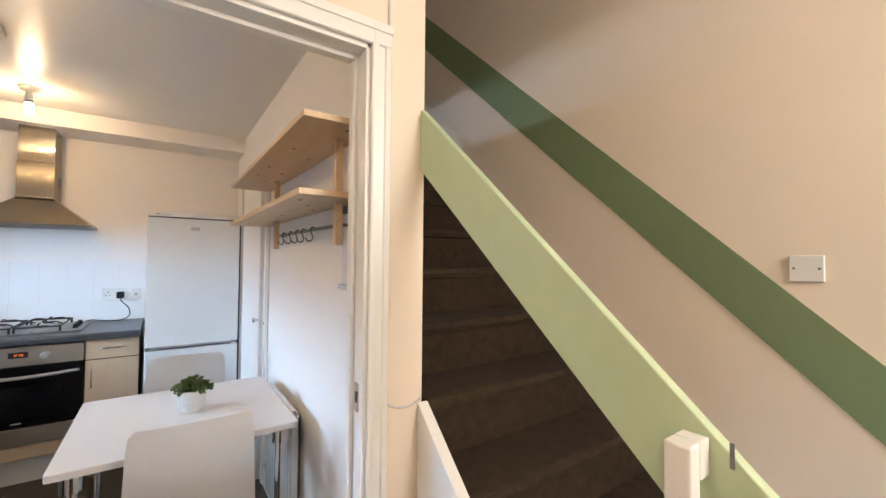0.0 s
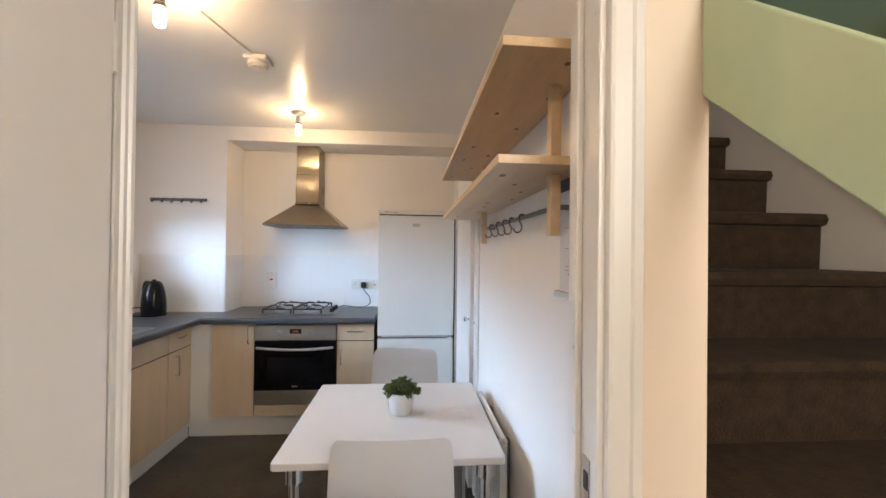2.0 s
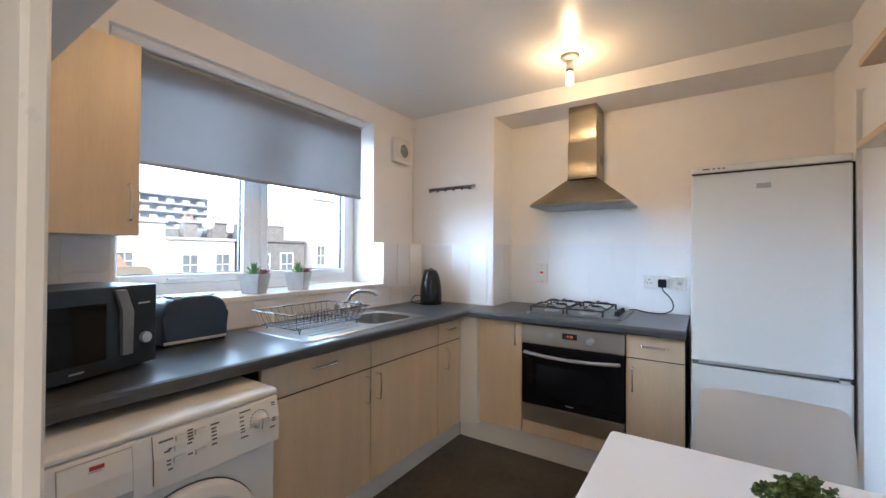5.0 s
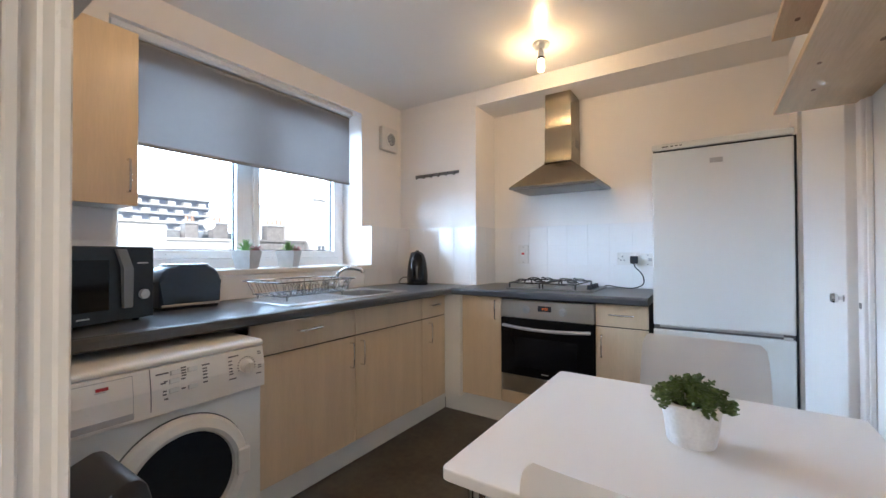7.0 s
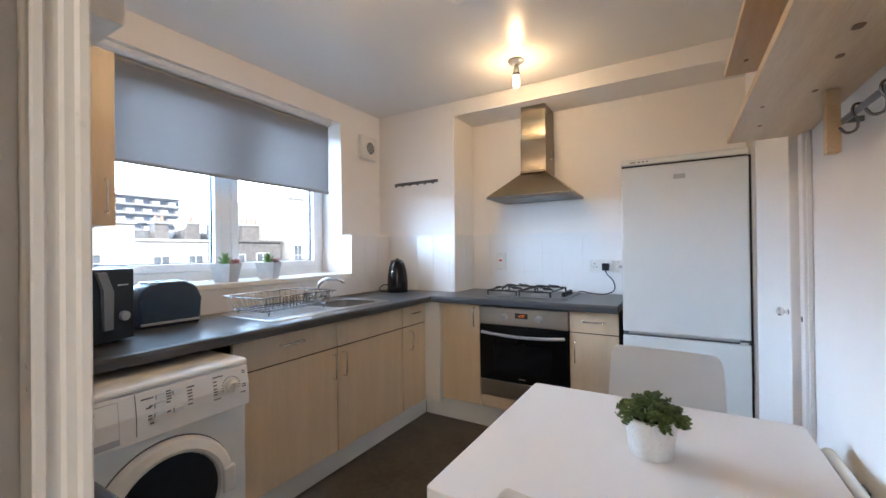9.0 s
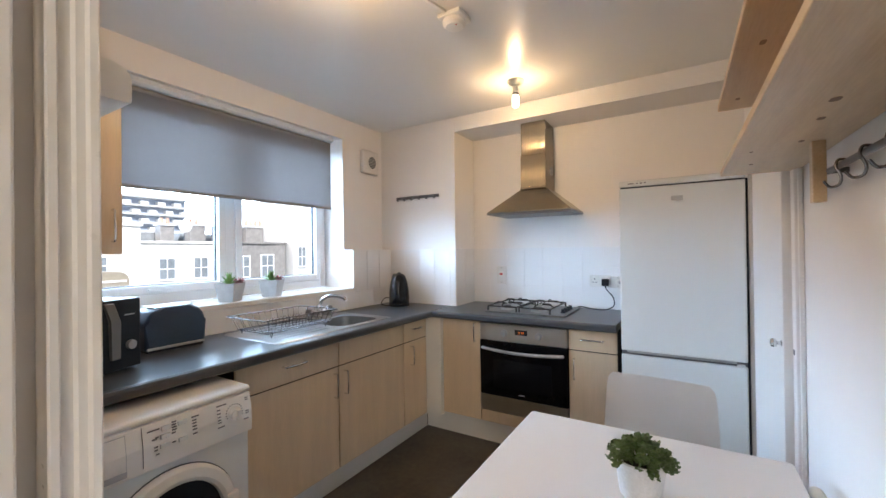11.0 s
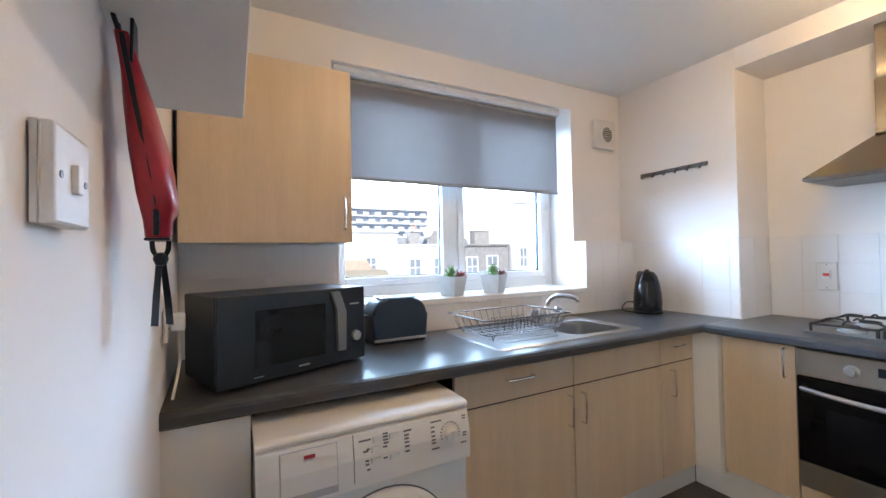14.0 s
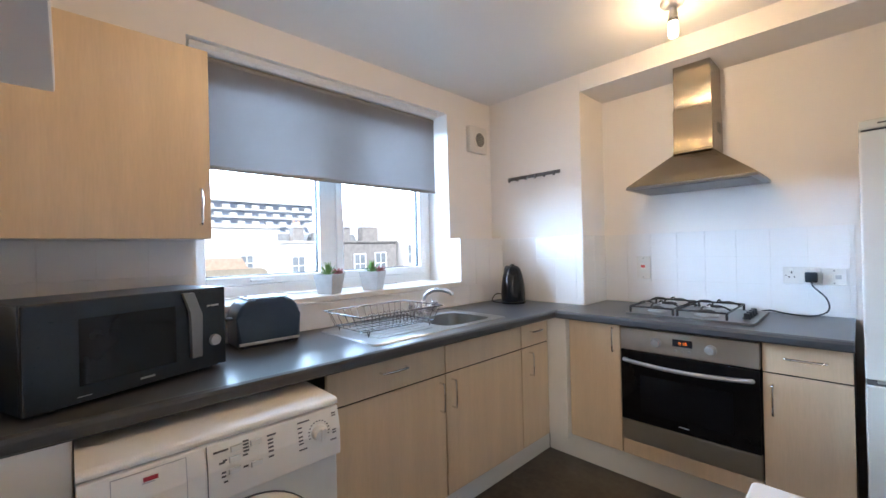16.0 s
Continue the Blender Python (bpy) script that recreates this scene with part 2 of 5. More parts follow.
def smoothed(points, n=6):
    pts = [Vector(p) for p in points]
    out = []
    for i in range(len(pts) - 1):
        a, b, c, d = pts[max(i - 1, 0)], pts[i], pts[i + 1], pts[min(i + 2, len(pts) - 1)]
        for k in range(n):
            u = k / n
            out.append(0.5 * (2 * b + (c - a) * u + (2 * a - 5 * b + 4 * c - d) * u * u + (3 * b - a - 3 * c + d) * u ** 3))
    return out + [pts[-1]]


def lathe(profile, at=(0, 0, 0), bm=None, sides=28, axis='Z'):
    own = bm if bm is not None else bmesh.new()
    rings = []
    for r, h in profile:
        ring = []
        for k in range(sides):
            a = 2 * math.pi * k / sides
            v = Vector((r * math.cos(a), r * math.sin(a), h))
            if axis == 'X':
                v = Vector((v.z, v.x, v.y))
            elif axis == 'Y':
                v = Vector((v.x, v.z, v.y))
            ring.append(own.verts.new(v + Vector(at)))
        rings.append(ring)
    for a, b in zip(rings, rings[1:]):
        for k in range(sides):
            own.faces.new((a[k], a[(k + 1) % sides], b[(k + 1) % sides], b[k]))
    own.faces.new(rings[0][::-1]), own.faces.new(rings[-1])
    return own


def prism(outline, axis, a, b, bm=None, bevel=0.0):
    """A flat outline (two coordinates a point) drawn out along an axis from a to b."""
    own = bm if bm is not None else bmesh.new()

    def put(u, v, w):
        return {'x': (w, u, v), 'y': (u, w, v), 'z': (u, v, w)}[axis]
    lo, hi = [own.verts.new(put(u, v, a)) for u, v in outline], [own.verts.new(put(u, v, b)) for u, v in outline]
    own.faces.new(lo[::-1]), own.faces.new(hi)
    k = len(outline)
    for i in range(k):
        own.faces.new((lo[i], lo[(i + 1) % k], hi[(i + 1) % k], hi[i]))
    if bevel:
        bmesh.ops.bevel(own, geom=own.edges[:], offset=bevel, segments=2, profile=0.5, affect='EDGES')
    return own


def rounded(x0, x1, y0, y1, r, n=5):
    pts = []
    for cx, cy, a0 in ((x1 - r, y1 - r, 0), (x0 + r, y1 - r, 90), (x0 + r, y0 + r, 180), (x1 - r, y0 + r, 270)):
        pts += [(cx + r * math.cos(radians(a0 + 90 * k / n)), cy + r * math.sin(radians(a0 + 90 * k / n))) for k in range(n + 1)]
    return pts


def structure(name, bm, mat, label, category, smooth=False):
    return tagged(part(name, bm, mat, None, "", smooth), label, category, "", "structure")


# ---- the rooms ----
W, WL, N, PIER, S, E, H = -2.0, -1.90, 4.21, 3.88, 1.29, 0.63, 2.408
SILL, HEAD, WIN0, WIN1 = 1.07, 2.245, 1.845, 3.412
SW = 1.2265
DOOR0, DOOR1, DOORTOP, HALLFACE = -0.270, 0.541, 2.0, 1.215
STAIRX, HX = 0.735, 1.70

structure("floor", box(W - 0.3, E + 0.1, S - 0.1, N + 0.2, -0.12, 0.0), VINYL, "dark brown-grey vinyl kitchen floor", "floor")
structure("floor_hall", box(-1.2, HX, -1.5, S - 0.1, -0.12, 0.004), CARPET, "brown carpeted hall floor", "floor")
structure("ceiling", box(W - 0.3, E + 0.105, S - 0.08, N + 0.2, H, H + 0.12), CEIL, "smooth white painted kitchen ceiling", "ceiling")
structure("ceiling_hall", box(-1.2, STAIRX, -1.5, S - 0.08, H, H + 0.12), CEIL, "white painted hall ceiling", "ceiling")
structure("ceiling_stairwell", box(STAIRX, HX + 0.12, -1.5, 5.0, 4.7, 4.8), CEIL, "white painted stairwell ceiling", "ceiling")

bm = box(W - 0.42, W, S - 0.08, WIN0, 0, H)
box(W - 0.42, W, WIN1, N + 0.2, 0, H, bm=bm)
box(W - 0.42, W, WIN0, WIN1, 0, SILL - 0.03, bm=bm)
box(W - 0.42, W, WIN0, WIN1, HEAD, H, bm=bm)
structure("wall_west", bm, WALL, "off-white painted kitchen wall around the window", "wall")
bm = box(W + 0.001, WL, SW + 0.001, PIER - 0.002, 0.0, SILL - 0.03)
box(W + 0.001, WL, WIN1, PIER - 0.002, SILL - 0.03, 1.366, bm=bm)
box(W + 0.001, WL, SW + 0.001, WIN0, SILL - 0.03, 1.366, bm=bm)
structure("wall_west_lining", bm, GROUT, "boxed-out lower wall behind the sink", "wall")
structure("wall_north", box(W - 0.3, E + 0.1, N, N + 0.15, 0, H), WALL, "off-white painted wall behind cooker and fridge", "wall")
structure("wall_pier", box(W + 0.001, -1.25, PIER, N - 0.001, 0, H - 0.001), WALL, "off-white painted chimney pier", "wall")
structure("beam", box(-1.248, E - 0.001, PIER, N - 0.001, 2.292, H - 0.001), WALL, "painted boxed beam above the cooker", "beam")
CUP0, CUP1 = 2.905, 3.60
bm = box(E, STAIRX, S - 0.07, CUP0, 0, H)
box(E, STAIRX, CUP1, N + 0.15, 0, H, bm=bm)
box(E, STAIRX, CUP0, CUP1, 2.0, H, bm=bm)
structure("wall_east", bm, WALL, "white painted wall beside the dining table", "wall")
structure("wall_stair_side", box(STAIRX - 0.012, STAIRX + 0.002, HALLFACE + 0.02, 5.0, 2.55, 4.7), HALL, "beige stairwell wall above the kitchen", "wall")
bm = prism([(W - 0.3, HALLFACE), (DOOR0 - 0.04, HALLFACE), (DOOR0 - 0.04, S), (-0.45, S), (W, SW), (W - 0.3, SW)], 'z', 0, H)
box(DOOR1 + 0.03, E - 0.001, HALLFACE, S, 0, H, bm=bm)
box(DOOR0 - 0.04, DOOR1 + 0.03, HALLFACE, S, DOORTOP + 0.03, H, bm=bm)
structure("wall_south", bm, WALL, "white painted wall holding the kitchen doorway", "wall")
bm = box(DOOR1 + 0.03, STAIRX, HALLFACE - 0.012, HALLFACE - 0.001, 0, H)
box(DOOR0 - 0.04, DOOR1 + 0.03, HALLFACE - 0.012, HALLFACE - 0.001, DOORTOP + 0.03, H, bm=bm)
box(-1.2, DOOR0 - 0.04, HALLFACE - 0.012, HALLFACE - 0.001, 0, H, bm=bm)
structure("wall_hall_north", bm, HALL, "cream painted hall wall beside the doorway", "wall")
structure("wall_stair", box(HX, HX + 0.12, -1.5, 5.0, 0, 4.7), HALL, "beige painted stair wall", "wall")
structure("wall_hall_west", box(-1.32, -1.2, -1.5, HALLFACE, 0, H), HALL, "beige painted hall wall", "wall")
structure("wall_hall_south", box(-1.2, HX + 0.12, -1.62, -1.5, 0, 4.7), HALL, "beige painted hall wall", "wall")
structure("wall_stair_end", box(STAIRX, HX, 4.9, 5.0, 0, 4.7), HALL, "beige painted wall at the top of the stairs", "wall")
structure("wall_over_hall", box(STAIRX - 0.012, STAIRX, -1.5, HALLFACE + 0.02, H + 0.12, 4.7), HALL, "beige painted stairwell wall over the hall", "wall")

# painted stripe on the stair wall
mid = lambda y: 1.503 + 0.905 * (y - 0.906)
structure("trim_stripe", prism([(-0.6, mid(-0.6) - 0.1), (3.6, mid(3.6) - 0.13), (3.6, mid(3.6) + 0.14), (-0.6, mid(-0.6) + 0.1)], 'x', HX - 0.005, HX - 0.0005), GREENDARK, "olive green painted stripe following the stairs", "stripe")

# door lining, stops and architraves
bm = box(DOOR1, DOOR1 + 0.03, HALLFACE - 0.012, S + 0.012, 0, DOORTOP + 0.03, 0.003)
jamb = [(-0.038, 1.277), (-0.002, 1.277), (0.0, 1.279), (0.0, 1.286), (-0.006, 1.289), (-0.006, 1.299), (-0.001, 1.302), (-0.001, 1.310), (0.004, 1.313), (0.005, 1.320), (0.003, 1.322), (-0.0115, 1.322), (-0.0115, 1.291), (-0.038, 1.291)]
prism([(DOOR0 + u, v) for u, v in jamb], 'z', 0, DOORTOP + 0.0, bm)
box(DOOR0 - 0.038, DOOR1 + 0.03, HALLFACE - 0.012, S + 0.012, DOORTOP, DOORTOP + 0.03, 0.003, bm=bm)
lining = structure("door_lining", bm, GLOSS, "cream gloss-painted door lining", "door frame")
bm = box(DOOR1 - 0.013, DOOR1, HALLFACE + 0.045, HALLFACE + 0.08, 0, DOORTOP, 0.003)
box(DOOR0, DOOR1 - 0.013, HALLFACE + 0.045, HALLFACE + 0.08, DOORTOP - 0.013, DOORTOP, 0.003, bm=bm)
part("stop", bm, GLOSS, lining)


def moulding(x0, x1, face, out, z1):
    """An upright architrave whose steps fall away from the opening."""
    s = 1 if x1 > x0 else -1
    w = abs(x1 - x0)
    pts = [(0, 0), (0, 0.016), (0.006, 0.019), (w * 0.3, 0.019), (w * 0.36, 0.012), (w * 0.62, 0.012), (w * 0.68, 0.017), (w - 0.004, 0.015), (w, 0.010), (w, 0)]
    return prism([(x0 + s * u, face + out * v) for u, v in pts], 'z', 0, z1)


part("architrave", moulding(DOOR1 + 0.012, DOOR1 + 0.074, HALLFACE - 0.012, -1, DOORTOP + 0.075), GLOSS, lining)
part("architrave", moulding(DOOR0 - 0.012, DOOR0 - 0.074, S, 1, DOORTOP + 0.07), GLOSS, lining)
part("architrave", moulding(DOOR1 + 0.012, E - 0.002, S, 1, DOORTOP + 0.07), GLOSS, lining)
bm = box(DOOR0 - 0.04, DOOR1 + 0.074, HALLFACE - 0.030, HALLFACE - 0.0125, DOORTOP + 0.012, DOORTOP + 0.075, 0.004)
box(DOOR0 - 0.04, DOOR1 + 0.074, HALLFACE - 0.036, HALLFACE - 0.0305, DOORTOP + 0.05, DOORTOP + 0.075, 0.002, bm=bm)
box(DOOR0 - 0.07, E - 0.002, S + 0.0005, S + 0.017, DOORTOP + 0.012, DOORTOP + 0.07, 0.004, bm=bm)
part("head_architrave", bm, GLOSS, lining)
strike = part("strike_plate", box(DOOR1 - 0.003, DOOR1 + 0.001, HALLFACE + 0.008, HALLFACE + 0.034, 0.975, 1.055, 0.001), CHROME, lining, "worn chrome strike plate")
part("latch_hole", box(DOOR1 - 0.0042, DOOR1 - 0.0028, HALLFACE + 0.014, HALLFACE + 0.028, 1.0, 1.03), BLACK, strike)

# the kitchen door leaf, folded back into the hall
leaf = structure("door_1", box(DOOR0 - 0.021, DOOR0 + 0.014, 0.46, 1.252, 0.01, 1.99, 0.003), DOORPAINT, "plain white flush door standing open into the hall", "door")
for z in (0.25, 1.7):
    part("hinge", rod((DOOR0 + 0.006, 1.262, z), (DOOR0 + 0.006, 1.262, z + 0.08), 0.006), GLOSS, leaf, "painted steel hinge")

# skirting
for name, b in (("baseboard_1", box(DOOR1 + 0.076, STAIRX - 0.003, HALLFACE - 0.028, HALLFACE - 0.0125, 0, 0.12, 0.004)),
                ("baseboard_2", box(E - 0.016, E - 0.001, S + 0.02, CUP0 - 0.075, 0, 0.11, 0.004))):
    structure(name, b, GLOSS, "white gloss-painted skirting board", "skirting")

# understair cupboard door, standing slightly proud of its frame
frame_bm = box(E - 0.022, E - 0.0005, CUP0 - 0.058, CUP0 - 0.004, 0, 2.02, 0.005)
box(E - 0.014, E - 0.0005, CUP0 - 0.072, CUP0 - 0.0585, 0, 2.03, 0.004, bm=frame_bm)
box(E - 0.022, E - 0.0005, CUP0 - 0.004, CUP1 - 0.004, 1.97, 2.02, 0.005, bm=frame_bm)
box(E - 0.010, STAIRX - 0.01, CUP0 - 0.004, CUP0 + 0.022, 0, 1.97, 0.002, bm=frame_bm)
cup_door = structure("door_2", box(E - 0.044, E - 0.010, CUP0 + 0.006, CUP1 - 0.03, 0.01, 1.965, 0.003), DOORPAINT, "white painted cupboard door with a round metal knob", "door")
part("frame", frame_bm, DOORPAINT, cup_door)
part("knob", lathe([(0.011, 0.0), (0.011, 0.002), (0.006, 0.004), (0.006, 0.012), (0.013, 0.016), (0.016, 0.024), (0.013, 0.031), (0.003, 0.033)], bm=None, axis='X'), CHROME, cup_door, "round polished metal knob", True).matrix_world = pose(E - 0.044, CUP0 + 0.034, 1.008, 0, 0, 180)
part("latch", box(E - 0.024, E - 0.0225, CUP0 - 0.040, CUP0 - 0.020, 0.985, 1.002, 0.0005), DULL, cup_door)

# ---- the stairs ----
RISE, GOING, FIRST = 0.195, 0.213, 0.335
stairs = thing("staircase", "brown carpeted staircase with white strings", "stairs", (STAIRX, FIRST, 0))
for k in range(1, 15):
    y, z = FIRST + GOING * (k - 1), RISE * k
    nose = [(y + 0.028, z - RISE), (y + 0.022, z - 0.045), (y + 0.004, z - 0.04), (y - 0.004, z - 0.022), (y + 0.004, z - 0.004), (y + 0.02, z), (y + GOING + 0.03, z), (y + GOING + 0.03, z - RISE)]
    st = part("carpeted_step", prism([(u - FIRST, w) for u, w in nose], 'x', 0.022, HX - STAIRX - 0.03), CARPET, stairs)
slope = RISE / GOING
wall_string = [(-0.05, 0.0), (0.10, 0.0), (3.1, 3.0 * slope), (3.1, 3.1 * slope + 0.33), (-0.05, 0.27)]
part("wall_string", prism(wall_string, 'x', HX - STAIRX - 0.028, HX - STAIRX - 0.001), GLOSS, stairs, "white gloss-painted wall string")
bead = [(-0.05, 0.27), (3.1, 3.1 * slope + 0.33), (3.1, 3.1 * slope + 0.35), (-0.05, 0.29)]
part("string_bead", prism(bead, 'x', HX - STAIRX - 0.035, HX - STAIRX - 0.001), GLOSS, stairs)
top = lambda y: 0.98 + 0.92 * (y - 1.205)
outer = [(0.36 - FIRST, 0.0), (1.2 - FIRST, 0.0), (1.2 - FIRST, top(1.2)), (0.36 - FIRST, top(0.36))]
part("outer_string", prism(outer, 'x', -0.016, 0.02, bevel=0.003), GLOSS, stairs, "white painted outer string")

rail = thing("stair_balustrade", "pale green painted sloping rail board on a white newel post", "balustrade", (STAIRX, 0.47, 0))
lo, hi = (lambda y: 1.06 + 0.866 * (y - 0.5)), (lambda y: 1.233 + 0.878 * (y - 0.495))
board = [(0.30, lo(0.30)), (HALLFACE - 0.014, lo(HALLFACE)), (HALLFACE - 0.014, hi(HALLFACE)), (0.30, hi(0.30))]
part("rail_board", prism([(u - 0.47, w) for u, w in board], 'x', -0.014, 0.008, bevel=0.003), GREENPALE, rail)
post = part("newel_post", box(-0.074, -0.044, -0.052, -0.016, 0.0, 1.158, 0.004), GLOSS, rail, "white painted square newel post")
part("post_return", box(-0.0438, -0.0145, -0.052, -0.016, 1.105, 1.158, 0.003), GLOSS, rail)
part("bracket", box(-0.0162, -0.0145, -0.082, -0.076, 1.125, 1.160, 0.0005), DULL, rail, "small painted metal bracket")

plate = thing("blanking_plate", "square white blanking plate on the stair wall", "wall plate", (HX, 0.525, 1.387))
part("plate", box(-0.0095, -0.0005, -0.041, 0.041, -0.041, 0.041, 0.003), AGED, plate)
for y in (-0.03, 0.03):
    part("screw", rod((-0.0105, y, 0), (-0.009, y, 0), 0.004), DULL, plate)
cable = thing("wall_cable", "thin painted cable running beside the door frame", "cable", (0.607, HALLFACE - 0.016, 1.0))
pts = [(0.004, 0, 1.40), (0.002, 0, 0.9), (-0.001, 0, 0.5), (0, 0, 0.2), (0.0, 0, 0.02), (0.012, 0, -0.012), (0.05, 0, -0.028), (0.09, 0, -0.028), (0.122, 0, -0.012)]
part("wire", tube(smoothed(pts, 5), 0.0030), POTGREY, cable)
for z in (0.25, 0.62, 0.98):
    part("clip", box(-0.005, 0.006, -0.004, 0.004, z, z + 0.007, 0.001), PLASTIC, cable)

# ---- window ----
FX = -2.245
win = thing("window_1", "white plastic double casement window", "window", (FX, WIN0, SILL), kind="structure")
wy, wz = WIN1 - WIN0, HEAD - SILL
M0, M1 = 0.715, 0.828
bm = box(-0.035, 0.035, 0.002, 0.055, 0.002, wz - 0.002, 0.004)
box(-0.035, 0.035, wy - 0.055, wy - 0.002, 0.002, wz - 0.002, 0.004, bm=bm)
box(-0.035, 0.035, 0.055, wy - 0.055, 0.002, 0.060, 0.004, bm=bm)
box(-0.035, 0.035, 0.055, wy - 0.055, wz - 0.06, wz - 0.002, 0.004, bm=bm)
box(-0.035, 0.035, M0 + 0.025, M1 - 0.025, 0.06, wz - 0.06, 0.004, bm=bm)
part("window_frame", bm, UPVC, win)
for a, b in ((0.056, M0 + 0.024), (M1 - 0.024, wy - 0.056)):
    bm = box(-0.025, 0.045, a, a + 0.045, 0.061, wz - 0.061, 0.006)
    box(-0.025, 0.045, b - 0.045, b, 0.061, wz - 0.061, 0.006, bm=bm)
    box(-0.025, 0.045, a + 0.045, b - 0.045, 0.061, 0.106, 0.006, bm=bm)
    box(-0.025, 0.045, a + 0.045, b - 0.045, wz - 0.106, wz - 0.061, 0.006, bm=bm)
    sash = part("casement", bm, UPVC, win)
    bm = box(-0.006, 0.012, a + 0.046, a + 0.051, 0.107, wz - 0.107)
    box(-0.006, 0.012, b - 0.051, b - 0.046, 0.107, wz - 0.107, bm=bm)
    box(-0.006, 0.012, a + 0.051, b - 0.051, 0.107, 0.112, bm=bm)
    part("gasket", bm, BLACK, sash)
    p = part("pane", box(-0.002, 0.002, a + 0.047, b - 0.047, 0.108, wz - 0.108), PANE, sash)
    p.visible_shadow = False
part("handle", box(0.046, 0.066, 0.30, 0.42, 0.078, 0.09, 0.004), UPVC, win)
structure("window_sill", box(FX + 0.036, WL + 0.012, WIN0 + 0.002, WIN1 - 0.002, SILL - 0.029, SILL, 0.004), GLOSS, "white painted window sill", "sill")

blind = thing("roller_blind", "grey roller blind half drawn down in a pale cassette", "blind", (-2.07, (WIN0 + WIN1) / 2, 2.186))
half = (WIN1 - WIN0) / 2 - 0.006
right = WIN1 - (WIN0 + WIN1) / 2 - 0.078
part("cassette", prism([(-0.045, 0.055), (0.045, 0.055), (0.045, 0.03), (0.03, 0.018), (-0.045, 0.018)], 'y', -half + 0.01, right + 0.006), BLINDPALE, blind, "pale grey-blue cassette")
part("roller", rod((0.0, -half + 0.02, 0.0), (0.0, right, 0.0), 0.017), BLIND, blind, "", True)
bm = bmesh.new()
nx, nz = 24, 8
grid = [[bm.verts.new((0.014 + 0.0016 * math.sin(i * 0.9 + 2) * j / nz, -half + 0.05 + (right + half - 0.05) * i / nx, -0.004 - 0.482 * j / nz)) for j in range(nz + 1)] for i in range(nx + 1)]
for i in range(nx):
    for j in range(nz):
        bm.faces.new((grid[i][j], grid[i + 1][j], grid[i + 1][j + 1], grid[i][j + 1]))
bmesh.ops.solidify(bm, geom=bm.faces[:], thickness=0.002)
part("fabric", bm, BLIND, blind, "grey woven blackout fabric", True)
part("bottom_bar", box(0.007, 0.021, -half + 0.05, right, -0.504, -0.486, 0.004), BLIND, blind)

# ---- worktops ----
TOP = 0.91
nose = [(-1.292, TOP), (-1.280, TOP - 0.004), (-1.276, TOP - 0.014), (-1.278, TOP - 0.037), (-1.288, TOP - 0.045)]
slab = lambda x: [(x, TOP - 0.045), (x, TOP)] + nose
HX0, HX1, HY0, HY1 = -1.722, -1.403, 2.795, 3.150
bm = prism(slab(WL + 0.001), 'y', SW + 0.012, HY0)
prism(slab(WL + 0.001), 'y', HY1, PIER - 0.001, bm)
prism(slab(HX1), 'y', HY0, HY1, bm)
box(WL + 0.001, HX0, HY0, HY1, TOP - 0.045, TOP, bm=bm)
wt = tagged(part("worktop", bm, WORKTOP), "dark grey laminate worktop along the window wall", "worktop")
# basin hole
SX0, SX1, SY0, SY1 = -1.82, -1.355, 2.34, 3.20
wt2 = tagged(part("worktop", prism([(N - 0.001, TOP - 0.045), (N - 0.001, TOP), (3.578, TOP), (3.566, TOP - 0.004), (3.562, TOP - 0.014), (3.564, TOP - 0.037), (3.574, TOP - 0.045)], 'x', -1.274, -0.036), WORKTOP), "dark grey laminate worktop either side of the hob", "worktop")
part("joint_strip", box(-1.2755, -1.2735, 3.59, PIER, TOP - 0.001, TOP + 0.001), STEEL, wt2)
part("corner_fill", box(-1.2745, -1.249, PIER - 0.002, PIER + 0.001, TOP - 0.045, TOP - 0.002), WORKTOP, wt2)

SEAL = material("white sealant", (0.74, 0.74, 0.73), 0.4, vary=0.05, scale=30)
part("sealant", tube([(WL + 0.0045, SW + 0.02, TOP + 0.002), (WL + 0.0045, PIER - 0.004, TOP + 0.002)], 0.0028, sides=6), SEAL, wt, "white sealant bead")
part("sealant", tube([(WL + 0.004, PIER - 0.0048, TOP + 0.002), (-1.276, PIER - 0.0048, TOP + 0.002)], 0.0028, sides=6), SEAL, wt, "white sealant bead")
part("sealant", tube([(-1.245, PIER - 0.002, TOP + 0.002), (-1.2455, N - 0.005, TOP + 0.002), (-0.04, N - 0.0048, TOP + 0.002)], 0.0028, sides=6), SEAL, wt2, "white sealant bead")
part("end_cap", box(-1.895, -1.290, SW + 0.0085, SW + 0.0118, TOP - 0.044, TOP - 0.001), WORKTOP, wt, "matching end strip")

# ---- base units ----
CX, NY = -1.354, 3.635


def bow(parent, at, length, axis, out):
    """A slim bowed bar handle."""
    o, a = Vector(out), Vector(axis)
    pts = [Vector(at) - a * length / 2, Vector(at) - a * length / 2 + o * 0.022, Vector(at) - a * (length / 2 - 0.012) + o * 0.028, Vector(at) + o * 0.030, Vector(at) + a * (length / 2 - 0.012) + o * 0.028, Vector(at) + a * length / 2 + o * 0.022, Vector(at) + a * length / 2]
    part("handle", tube(smoothed(pts, 4), 0.0045), CHROME, parent, "slim chrome bow handle", True)


